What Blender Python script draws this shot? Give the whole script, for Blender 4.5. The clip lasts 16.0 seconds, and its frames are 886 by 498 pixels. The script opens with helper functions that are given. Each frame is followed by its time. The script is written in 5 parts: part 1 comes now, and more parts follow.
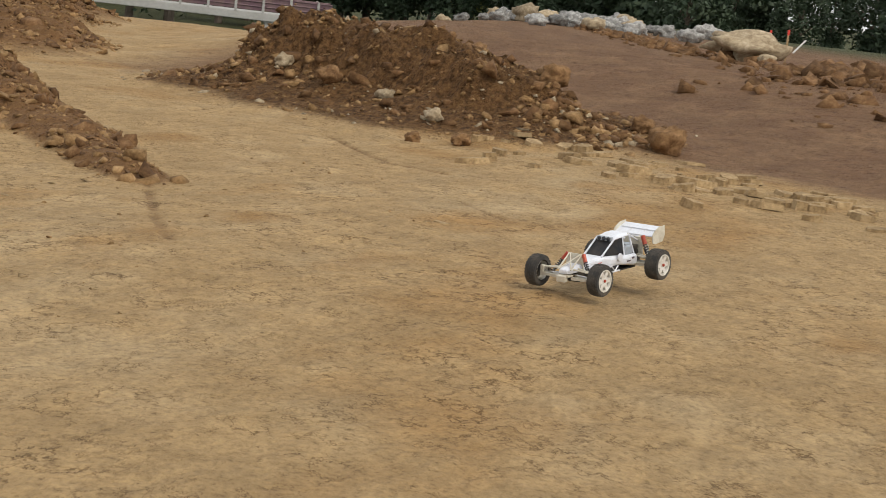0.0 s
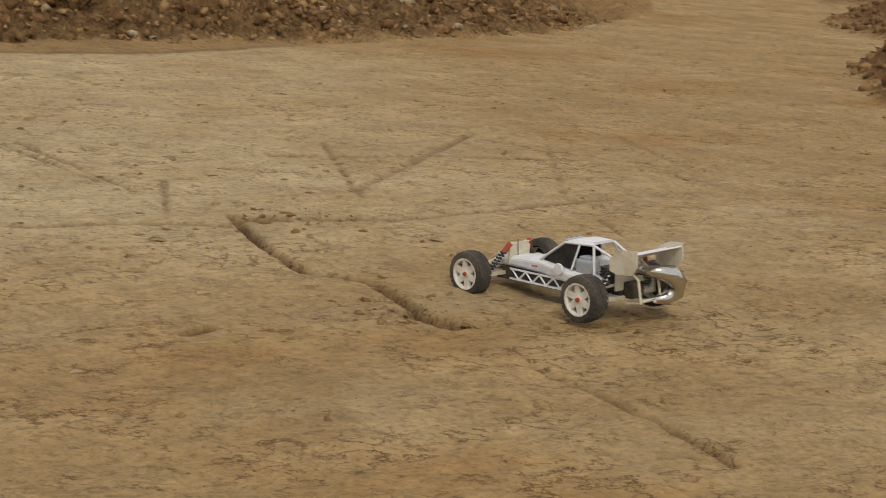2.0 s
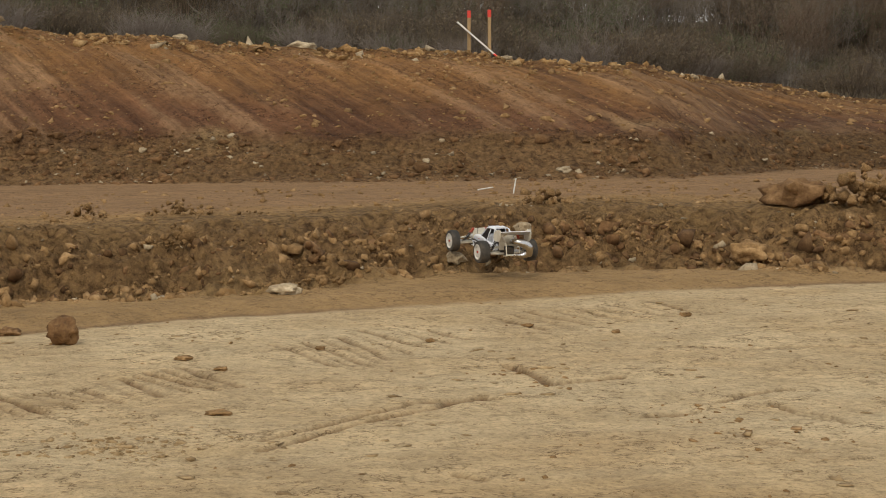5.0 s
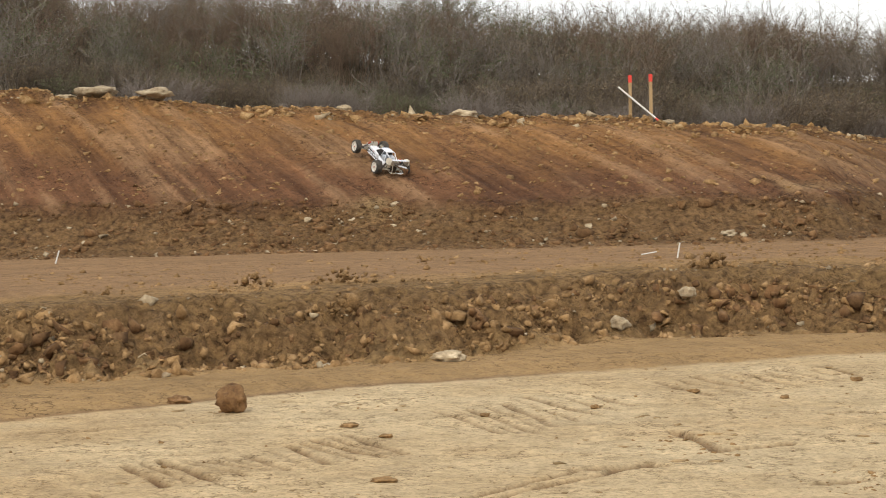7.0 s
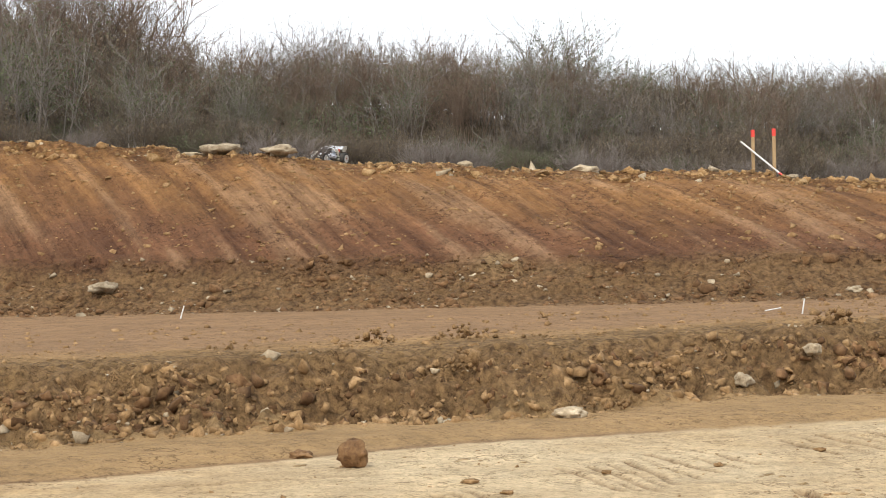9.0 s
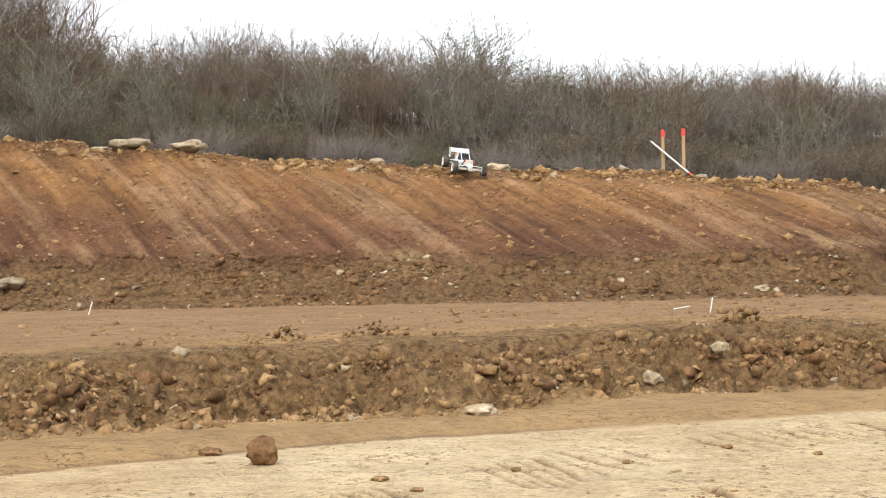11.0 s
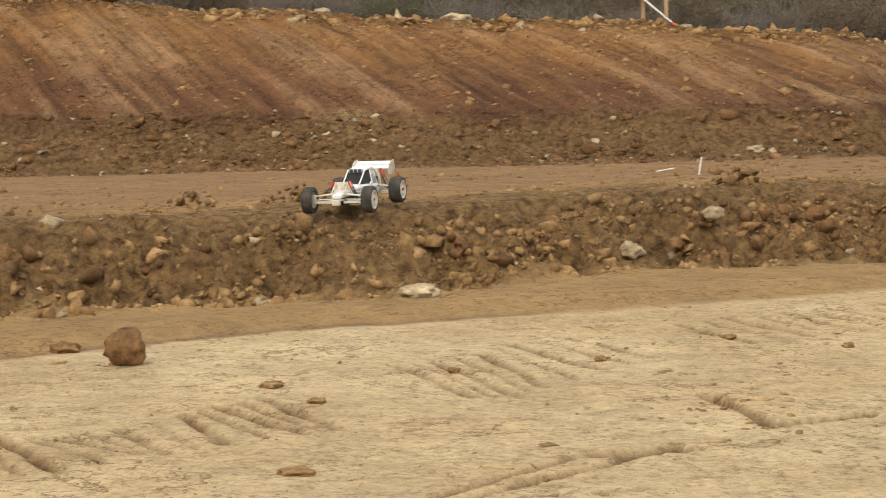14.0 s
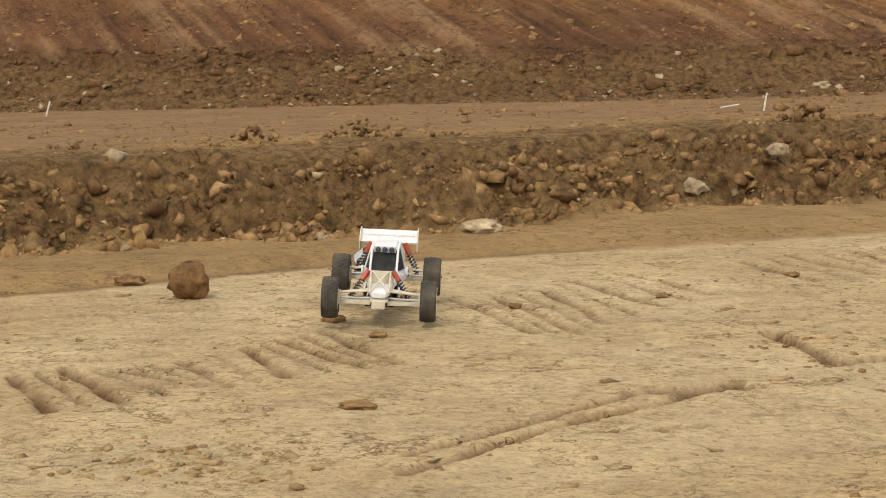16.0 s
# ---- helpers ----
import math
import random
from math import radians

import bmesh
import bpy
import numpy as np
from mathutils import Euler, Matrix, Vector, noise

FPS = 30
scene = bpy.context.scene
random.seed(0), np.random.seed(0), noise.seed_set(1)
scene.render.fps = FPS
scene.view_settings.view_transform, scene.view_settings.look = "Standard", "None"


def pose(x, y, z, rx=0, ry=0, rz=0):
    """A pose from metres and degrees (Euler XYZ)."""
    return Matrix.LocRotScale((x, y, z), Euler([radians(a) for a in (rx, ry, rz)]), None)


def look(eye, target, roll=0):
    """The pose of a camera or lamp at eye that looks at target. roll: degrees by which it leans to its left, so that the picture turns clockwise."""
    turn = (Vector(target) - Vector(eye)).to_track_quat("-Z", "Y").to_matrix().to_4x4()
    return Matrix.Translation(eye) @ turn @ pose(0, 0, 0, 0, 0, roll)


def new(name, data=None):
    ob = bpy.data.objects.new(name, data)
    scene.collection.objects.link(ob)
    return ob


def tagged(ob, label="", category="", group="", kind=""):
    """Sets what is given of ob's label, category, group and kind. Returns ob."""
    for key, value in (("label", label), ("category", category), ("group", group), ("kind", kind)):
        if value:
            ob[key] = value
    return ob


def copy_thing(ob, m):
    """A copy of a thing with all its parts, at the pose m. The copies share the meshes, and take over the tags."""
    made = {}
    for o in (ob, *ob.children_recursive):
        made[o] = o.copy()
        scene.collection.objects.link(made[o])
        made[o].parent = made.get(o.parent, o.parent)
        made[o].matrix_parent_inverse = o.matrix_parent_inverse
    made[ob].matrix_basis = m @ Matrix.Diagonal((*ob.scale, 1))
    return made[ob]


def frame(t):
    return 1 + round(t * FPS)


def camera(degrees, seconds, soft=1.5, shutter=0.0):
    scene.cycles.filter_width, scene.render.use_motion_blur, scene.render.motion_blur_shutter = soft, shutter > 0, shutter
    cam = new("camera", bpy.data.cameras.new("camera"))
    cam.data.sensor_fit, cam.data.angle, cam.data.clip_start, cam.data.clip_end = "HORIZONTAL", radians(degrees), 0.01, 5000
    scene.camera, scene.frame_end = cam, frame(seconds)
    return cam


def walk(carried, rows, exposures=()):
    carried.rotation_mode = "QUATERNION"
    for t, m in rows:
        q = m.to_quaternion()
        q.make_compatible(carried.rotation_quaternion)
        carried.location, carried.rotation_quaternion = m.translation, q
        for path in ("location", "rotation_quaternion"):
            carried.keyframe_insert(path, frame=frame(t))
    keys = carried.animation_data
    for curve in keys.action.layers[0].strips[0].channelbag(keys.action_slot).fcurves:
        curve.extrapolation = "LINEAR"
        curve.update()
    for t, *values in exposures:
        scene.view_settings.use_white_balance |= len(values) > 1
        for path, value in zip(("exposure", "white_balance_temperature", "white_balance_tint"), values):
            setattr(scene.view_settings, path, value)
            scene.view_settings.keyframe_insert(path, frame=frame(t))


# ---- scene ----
SHUTTER = 0.15
cam = camera(29.26, 16.0, soft=0.9, shutter=SHUTTER)
PATH = [
    (0, look((-1.527, -0.670, 1.673), (7.512, 3.311, 0.106), 6.76)),
    (0.5, look((0.000, 0.000, 1.467), (8.703, 4.596, -0.302), 6.48)),
    (1, look((0.000, 0.000, 1.467), (7.822, 5.913, -0.498), 5.87)),
    (1.5, look((0.000, 0.000, 1.467), (6.433, 7.383, -0.558), 4.53)),
    (2, look((0.000, 0.000, 1.467), (5.387, 8.170, -0.589), 4.47)),
    (2.5, look((0.000, 0.000, 1.467), (4.429, 8.806, -0.220), 0.65)),
    (3, look((0.000, 0.000, 1.467), (3.033, 9.400, -0.095), 0.45)),
    (3.5, look((0.000, 0.000, 1.467), (2.115, 9.694, 0.221), 0.40)),
    (4, look((0.000, 0.000, 1.467), (1.474, 9.818, 0.271), -0.07)),
    (4.2, look((0.000, 0.000, 1.467), (1.144, 9.871, 0.345), -0.04)),
    (6.3, look((0.000, 0.000, 1.467), (0.336, 9.963, 0.671), -0.41)),
    (6.5, look((0.000, 0.000, 1.467), (0.203, 9.970, 0.720), -0.57)),
    (7, look((0.000, 0.000, 1.467), (-0.327, 9.982, 0.955), -1.25)),
    (7.5, look((0.000, 0.000, 1.467), (-0.665, 9.965, 0.958), -1.16)),
    (8, look((0.000, 0.000, 1.467), (-0.997, 9.946, 1.195), -1.63)),
    (8.2, look((0.000, 0.000, 1.467), (-1.099, 9.938, 1.295), -1.72)),
    (10.3, look((0.000, 0.000, 1.467), (-0.783, 9.968, 1.289), -0.77)),
    (10.5, look((0.000, 0.000, 1.467), (-0.717, 9.973, 1.288), -0.93)),
    (11, look((0.000, 0.000, 1.467), (-0.510, 9.985, 1.272), -0.98)),
    (11.5, look((0.000, 0.000, 1.467), (-0.534, 9.981, 1.172), -0.96)),
    (12, look((0.026, 0.432, 1.421), (-0.342, 10.417, 1.016), -0.98)),
    (12.5, look((0.123, 2.018, 1.253), (0.112, 12.008, 0.798), -1.19)),
    (13, look((0.146, 2.403, 1.212), (0.464, 12.371, 0.487), -0.75)),
    (13.5, look((0.146, 2.403, 1.212), (0.530, 12.353, 0.294), -0.94)),
    (14, look((0.146, 2.403, 1.212), (-0.239, 12.353, 0.293), -1.27)),
    (14.5, look((0.146, 2.403, 1.212), (-0.785, 12.303, 0.154), -1.25)),
    (15, look((0.146, 2.403, 1.212), (-0.610, 12.309, 0.076), -1.15)),
    (15.5, look((0.146, 2.403, 1.212), (-0.668, 12.304, 0.070), -1.29)),
    (16, look((0.146, 2.403, 1.212), (-0.608, 12.291, -0.077), -1.17)),
]
STOPS = [
    (0.0, 0.15, 6800, 10), (0.5, 0.05, 7000, 10), (1.5, -0.2, 7300, 10), (3.5, -0.25, 7400, 10), (4.2, -0.15, 7400, 10), (6.3, 0.2, 7000, 10), (7.0, 0.45, 7000, 10), (8.0, 0.6, 6600, 10),
    (10.5, 0.95, 6500, 10), (11.5, 0.9, 6500, 10), (12.0, 0.78, 6700, 10), (12.5, 0.68, 7300, 10), (13.0, 0.62, 7200, 10), (13.5, 0.6, 7100, 10), (14.0, 0.48, 7400, 10), (14.5, 0.36, 7500, 10), (15.0, 0.36, 7600, 10), (16.0, 0.28, 7600, 10),
]
walk(cam, PATH, STOPS)

# ---- sky and light ----
SUN_UP, SUN_TURN = radians(48), radians(200)
world = bpy.data.worlds.new("sky")
scene.world = world
world.use_nodes = True
wn, wl = world.node_tree.nodes, world.node_tree.links
bg = wn["Background"]
sky = wn.new("ShaderNodeTexSky")
sky.sky_type, sky.sun_disc, sky.sun_elevation, sky.sun_rotation = "NISHITA", False, SUN_UP, SUN_TURN
dim = wn.new("ShaderNodeMix")
dim.data_type, dim.blend_type = "RGBA", "MULTIPLY"
dim.inputs["Factor"].default_value = 1.0
dim.inputs["B"].default_value = (0.10, 0.10, 0.10, 1)
wl.new(sky.outputs["Color"], dim.inputs["A"])
wco = wn.new("ShaderNodeTexCoord")
wmap = wn.new("ShaderNodeMapping")
wmap.inputs["Scale"].default_value = (1.6, 1.6, 7.0)
wl.new(wco.outputs["Generated"], wmap.inputs["Vector"])
wnoi = wn.new("ShaderNodeTexNoise")
wnoi.inputs["Scale"].default_value, wnoi.inputs["Detail"].default_value = 1.5, 5
wl.new(wmap.outputs["Vector"], wnoi.inputs["Vector"])
wramp = wn.new("ShaderNodeMapRange")
wramp.inputs["From Min"].default_value, wramp.inputs["From Max"].default_value = 0.36, 0.56
wramp.inputs["To Min"].default_value, wramp.inputs["To Max"].default_value = 0.62, 0.98
wl.new(wnoi.outputs["Fac"], wramp.inputs["Value"])
cover = wn.new("ShaderNodeMix")
cover.data_type = "RGBA"
cover.inputs["B"].default_value = (0.92, 0.95, 1.0, 1)
wl.new(wramp.outputs["Result"], cover.inputs["Factor"])
wl.new(dim.outputs["Result"], cover.inputs["A"])
wl.new(cover.outputs["Result"], bg.inputs["Color"])
bg.inputs["Strength"].default_value = 0.92
sun = new("sun", bpy.data.lights.new("sun", "SUN"))
sun.data.energy, sun.data.angle, sun.data.color = 1.25, radians(12), (1.0, 0.95, 0.86)
sun.matrix_basis = look((0, 0, 30), (30 * math.sin(SUN_TURN) * -1.0, -30 * math.cos(SUN_TURN) * 1.0, 30 - 34))


# ---- materials ----
def mat_base(name, rough=0.8, metal=0.0):
    m = bpy.data.materials.new(name)
    m.use_nodes = True
    nt = m.node_tree
    b = nt.nodes["Principled BSDF"]
    b.inputs["Roughness"].default_value, b.inputs["Metallic"].default_value = rough, metal
    return m, nt, b


def noise_node(nt, scale, detail=6, rough=0.6, co=None):
    n = nt.nodes.new("ShaderNodeTexNoise")
    n.inputs["Scale"].default_value, n.inputs["Detail"].default_value, n.inputs["Roughness"].default_value = scale, detail, rough
    if co:
        nt.links.new(co, n.inputs["Vector"])
    return n


def ramp_node(nt, fac, stops):
    r = nt.nodes.new("ShaderNodeValToRGB")
    el = r.color_ramp.elements
    el[0].position, el[0].color = stops[0][0], (*stops[0][1], 1)
    el[1].position, el[1].color = stops[-1][0], (*stops[-1][1], 1)
    for p, c in stops[1:-1]:
        e = el.new(p)
        e.color = (*c, 1)
    nt.links.new(fac, r.inputs["Fac"])
    return r


def mul_node(nt, a, b, mode="MULTIPLY", fac=1.0):
    m = nt.nodes.new("ShaderNodeMix")
    m.data_type, m.blend_type = "RGBA", mode
    m.inputs["Factor"].default_value = fac
    for s, v in (("A", a), ("B", b)):
        if isinstance(v, tuple):
            m.inputs[s].default_value = (*v, 1)
        else:
            nt.links.new(v, m.inputs[s])
    return m.outputs["Result"]


def bump_node(nt, b, height, strength, distance):
    n = nt.nodes.new("ShaderNodeBump")
    n.inputs["Strength"].default_value, n.inputs["Distance"].default_value = strength, distance
    nt.links.new(height, n.inputs["Height"])
    nt.links.new(n.outputs["Normal"], b.inputs["Normal"])
    return n


def earth_material(name, attribute=None, colours=None, rough=0.95, grain=38.0, bump=0.6, distance=0.015, vary=0.0):
    """Soil: colour from zones or a ramp, with stains, crumbs and fine relief."""
    m, nt, b = mat_base(name, rough)
    b.inputs["Specular IOR Level"].default_value = 0.25
    co = nt.nodes.new("ShaderNodeTexCoord").outputs["Object"]
    big, small, tiny = noise_node(nt, 1.3, 5, 0.6, co), noise_node(nt, 9.0, 7, 0.7, co), noise_node(nt, grain, 6, 0.75, co)
    if attribute:
        a = nt.nodes.new("ShaderNodeAttribute")
        a.attribute_name = attribute
        col = a.outputs["Color"]
    else:
        col = ramp_node(nt, small.outputs["Fac"], [(0.3, colours[0]), (0.5, colours[1]), (0.72, colours[2])]).outputs["Color"]
    col = mul_node(nt, col, ramp_node(nt, big.outputs["Fac"], [(0.3, (0.84, 0.83, 0.82)), (0.7, (1.1, 1.1, 1.1))]).outputs["Color"])
    col = mul_node(nt, col, ramp_node(nt, small.outputs["Fac"], [(0.3, (0.80, 0.79, 0.77)), (0.5, (1, 1, 1)), (0.7, (1.14, 1.14, 1.13))]).outputs["Color"])
    col = mul_node(nt, col, ramp_node(nt, tiny.outputs["Fac"], [(0.32, (0.66, 0.64, 0.62)), (0.46, (1, 1, 1)), (0.7, (1.12, 1.12, 1.11))]).outputs["Color"])
    if vary:
        g = nt.nodes.new("ShaderNodeNewGeometry")
        o = nt.nodes.new("ShaderNodeObjectInfo")
        add = nt.nodes.new("ShaderNodeMath")
        add.operation = "ADD"
        nt.links.new(g.outputs["Random Per Island"], add.inputs[0])
        nt.links.new(o.outputs["Random"], add.inputs[1])
        fr = nt.nodes.new("ShaderNodeMath")
        fr.operation = "FRACT"
        nt.links.new(add.outputs[0], fr.inputs[0])
        col = mul_node(nt, col, ramp_node(nt, fr.outputs[0], [(0.0, (1 - vary, 1 - vary, 1 - vary * 1.05)), (1.0, (1 + vary, 1 + vary, 1 + vary * 0.9))]).outputs["Color"])
    h = nt.nodes.new("ShaderNodeMath")
    h.operation = "MULTIPLY_ADD"
    nt.links.new(tiny.outputs["Fac"], h.inputs[0])
    h.inputs[1].default_value = 0.45
    nt.links.new(small.outputs["Fac"], h.inputs[2])
    if attribute:
        # flaking crust: stepped plates with dark broken rims
        for scale, steps, seed in ((3.2, 7.0, 0.0), (8.5, 6.0, 4.3)):
            mp = nt.nodes.new("ShaderNodeMapping")
            mp.inputs["Location"].default_value = (seed, seed * 2, 0)
            mp.inputs["Scale"].default_value = (0.7, 0.8, 0.6)
            nt.links.new(co, mp.inputs["Vector"])
            n = noise_node(nt, scale, 7, 0.62, mp.outputs["Vector"])
            k = nt.nodes.new("ShaderNodeMath")
            k.operation = "MULTIPLY"
            nt.links.new(n.outputs["Fac"], k.inputs[0])
            k.inputs[1].default_value = steps
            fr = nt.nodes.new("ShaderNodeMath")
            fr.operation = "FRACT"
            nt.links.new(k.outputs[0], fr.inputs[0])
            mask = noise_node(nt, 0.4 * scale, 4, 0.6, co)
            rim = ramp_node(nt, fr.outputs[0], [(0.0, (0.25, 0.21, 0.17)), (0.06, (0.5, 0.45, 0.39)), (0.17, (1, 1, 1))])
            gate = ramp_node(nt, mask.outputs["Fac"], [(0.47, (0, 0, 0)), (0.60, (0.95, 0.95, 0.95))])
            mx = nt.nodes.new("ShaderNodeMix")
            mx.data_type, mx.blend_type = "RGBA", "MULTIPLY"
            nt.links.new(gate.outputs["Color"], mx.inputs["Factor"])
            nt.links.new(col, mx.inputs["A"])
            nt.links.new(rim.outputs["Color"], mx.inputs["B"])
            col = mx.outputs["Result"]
            ad = nt.nodes.new("ShaderNodeMath")
            ad.operation = "MULTIPLY_ADD"
            nt.links.new(fr.outputs[0], ad.inputs[0])
            ad.inputs[1].default_value = 0.6
            nt.links.new(h.outputs[0], ad.inputs[2])
            h = ad
    if attribute:
        z = nt.nodes.new("ShaderNodeAttribute")
        z.attribute_name = "zone"
        sep = nt.nodes.new("ShaderNodeSeparateColor")
        nt.links.new(z.outputs["Color"], sep.inputs["Color"])
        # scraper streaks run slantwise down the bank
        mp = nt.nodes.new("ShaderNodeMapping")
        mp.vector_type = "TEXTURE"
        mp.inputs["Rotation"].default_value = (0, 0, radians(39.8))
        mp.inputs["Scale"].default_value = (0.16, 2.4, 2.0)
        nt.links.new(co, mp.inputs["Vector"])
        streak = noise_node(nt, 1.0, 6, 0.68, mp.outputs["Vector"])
        # rubble: shade in hollows and gaps between crumbs is put into the colour too
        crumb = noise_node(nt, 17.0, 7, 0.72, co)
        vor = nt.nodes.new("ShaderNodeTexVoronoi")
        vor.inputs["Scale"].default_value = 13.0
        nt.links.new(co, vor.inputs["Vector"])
        flake = noise_node(nt, 26.0, 5, 0.7, co)
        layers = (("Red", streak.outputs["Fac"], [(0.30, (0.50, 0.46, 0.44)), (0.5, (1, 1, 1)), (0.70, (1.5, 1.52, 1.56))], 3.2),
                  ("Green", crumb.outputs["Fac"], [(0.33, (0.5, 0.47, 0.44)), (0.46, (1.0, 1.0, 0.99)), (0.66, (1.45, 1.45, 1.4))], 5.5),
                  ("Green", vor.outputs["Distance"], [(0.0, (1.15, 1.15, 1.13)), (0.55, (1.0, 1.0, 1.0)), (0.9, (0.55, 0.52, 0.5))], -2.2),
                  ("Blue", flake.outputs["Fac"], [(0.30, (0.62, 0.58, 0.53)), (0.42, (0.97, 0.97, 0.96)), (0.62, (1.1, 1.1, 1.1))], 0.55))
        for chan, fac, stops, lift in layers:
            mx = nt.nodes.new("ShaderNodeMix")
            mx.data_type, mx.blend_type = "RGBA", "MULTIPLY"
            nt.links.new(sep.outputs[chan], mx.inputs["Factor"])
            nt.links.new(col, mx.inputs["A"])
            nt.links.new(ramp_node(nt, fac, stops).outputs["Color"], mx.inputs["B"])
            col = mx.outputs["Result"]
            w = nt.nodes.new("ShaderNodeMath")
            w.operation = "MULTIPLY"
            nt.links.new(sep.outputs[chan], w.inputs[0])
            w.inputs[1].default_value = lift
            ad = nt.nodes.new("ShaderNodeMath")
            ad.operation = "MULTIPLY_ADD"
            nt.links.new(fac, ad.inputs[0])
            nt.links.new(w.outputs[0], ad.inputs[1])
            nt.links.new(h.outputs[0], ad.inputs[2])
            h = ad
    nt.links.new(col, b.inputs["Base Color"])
    bump_node(nt, b, h.outputs[0], bump, distance)
    return m


def plain_material(name, colour, rough=0.5, metal=0.0, dirt=0.25, dirt_colour=(0.36, 0.27, 0.16), scale=14.0, bump=0.0, spec=0.5):
    """Paint, plastic, rubber or metal with dust on it."""
    m, nt, b = mat_base(name, rough, metal)
    b.inputs["Specular IOR Level"].default_value = spec
    co = nt.nodes.new("ShaderNodeTexCoord").outputs["Object"]
    n = noise_node(nt, scale, 7, 0.7, co)
    f = noise_node(nt, scale * 7, 4, 0.6, co)
    r = ramp_node(nt, n.outputs["Fac"], [(0.42, (0, 0, 0)), (0.75, (dirt, dirt, dirt))])
    mix = nt.nodes.new("ShaderNodeMix")
    mix.data_type = "RGBA"
    nt.links.new(r.outputs["Color"], mix.inputs["Factor"])
    mix.inputs["A"].default_value, mix.inputs["B"].default_value = (*colour, 1), (*dirt_colour, 1)
    col = mul_node(nt, mix.outputs["Result"], ramp_node(nt, f.outputs["Fac"], [(0.3, (0.9, 0.9, 0.9)), (0.7, (1.05, 1.05, 1.05))]).outputs["Color"])
    nt.links.new(col, b.inputs["Base Color"])
    if bump:
        bump_node(nt, b, f.outputs["Fac"], 0.5, bump)
    return m


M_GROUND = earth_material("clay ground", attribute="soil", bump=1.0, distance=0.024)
M_CLOD = earth_material("brown clod", colours=((0.18, 0.10, 0.043), (0.29, 0.175, 0.078), (0.42, 0.27, 0.14)), vary=0.16, distance=0.02)
M_CLOD_DARK = earth_material("dark damp clod", colours=((0.10, 0.05, 0.022), (0.165, 0.088, 0.04), (0.25, 0.15, 0.075)), vary=0.3, distance=0.02)
M_CLOD_RED = earth_material("red boulder clay", colours=((0.14, 0.072, 0.034), (0.23, 0.128, 0.058), (0.34, 0.205, 0.10)), vary=0.1, distance=0.035)
M_STONE = earth_material("pale stone", colours=((0.27, 0.20, 0.13), (0.37, 0.29, 0.19), (0.50, 0.42, 0.31)), vary=0.25, distance=0.01)
M_GREY_STONE = earth_material("grey stone", colours=((0.16, 0.16, 0.16), (0.30, 0.29, 0.28), (0.5, 0.5, 0.48)), vary=0.4, distance=0.03)
M_SLAB = earth_material("yellow shale", colours=((0.25, 0.165, 0.085), (0.36, 0.25, 0.13), (0.47, 0.345, 0.2)), vary=0.15, distance=0.01)
M_SLAB_BROWN = earth_material("ochre clod", colours=((0.17, 0.09, 0.036), (0.28, 0.165, 0.07), (0.44, 0.31, 0.17)), vary=0.3, distance=0.015)
M_WHITE = plain_material("white lexan", (0.80, 0.83, 0.89), 0.32, dirt=0.3)
M_CREAM = plain_material("cream plastic", (0.70, 0.66, 0.55), 0.45, dirt=0.6)
M_RIM = plain_material("dusty white rim", (0.78, 0.765, 0.71), 0.45, dirt=0.6, scale=22)
M_RUBBER = plain_material("dusty tyre rubber", (0.05, 0.048, 0.045), 0.85, dirt=0.55, dirt_colour=(0.24, 0.20, 0.15), scale=10, spec=0.3)
M_BLACK = plain_material("black plastic", (0.022, 0.024, 0.03), 0.38, dirt=0.25)
M_DARK = plain_material("dark gaps", (0.02, 0.02, 0.02), 0.8, dirt=0.3)
M_RED = plain_material("red anodised", (0.42, 0.05, 0.025), 0.4, 0.3, dirt=0.35)
M_STEEL = plain_material("polished steel", (0.62, 0.62, 0.62), 0.2, 1.0, dirt=0.3)
M_ENGINE = plain_material("blue-grey alloy", (0.42, 0.47, 0.53), 0.4, 0.2, dirt=0.35)
M_GLASS = plain_material("lamp lens", (0.05, 0.06, 0.08), 0.08, dirt=0.1)
M_INK = plain_material("dark print", (0.10, 0.08, 0.10), 0.5, dirt=0.2)
M_TIMBER = plain_material("raw stake timber", (0.48, 0.33, 0.17), 0.8, dirt=0.5, dirt_colour=(0.22, 0.14, 0.07), scale=30, bump=0.002)
M_ORANGE = plain_material("red marking paint", (0.85, 0.07, 0.05), 0.6, dirt=0.1)
M_BOARD = plain_material("white board", (0.75, 0.74, 0.70), 0.6, dirt=0.35)
M_BARK = plain_material("brown twig bark", (0.17, 0.112, 0.075), 0.9, dirt=0.8, dirt_colour=(0.28, 0.215, 0.16), scale=3)
M_BARK_GREY = plain_material("grey twig bark", (0.20, 0.17, 0.145), 0.9, dirt=0.8, dirt_colour=(0.31, 0.265, 0.225), scale=3)
M_BARK_DARK = plain_material("dark bramble stem", (0.12, 0.092, 0.068), 0.9, dirt=0.8, dirt_colour=(0.22, 0.18, 0.14), scale=3)
M_LEAF = plain_material("olive leaf", (0.10, 0.125, 0.045), 0.6, dirt=0.9, dirt_colour=(0.15, 0.14, 0.06), scale=2)
M_LEAF_DRY = plain_material("dry brown leaf", (0.19, 0.135, 0.08), 0.8, dirt=0.85, dirt_colour=(0.22, 0.19, 0.11), scale=1.3)
M_LEAF_FAR = plain_material("dark green leaf", (0.035, 0.06, 0.03), 0.7, dirt=0.9, dirt_colour=(0.06, 0.08, 0.035), scale=0.5)
M_LEAF_AUTUMN = plain_material("yellow green leaf", (0.16, 0.17, 0.04), 0.7, dirt=0.9, dirt_colour=(0.09, 0.12, 0.04), scale=0.5)
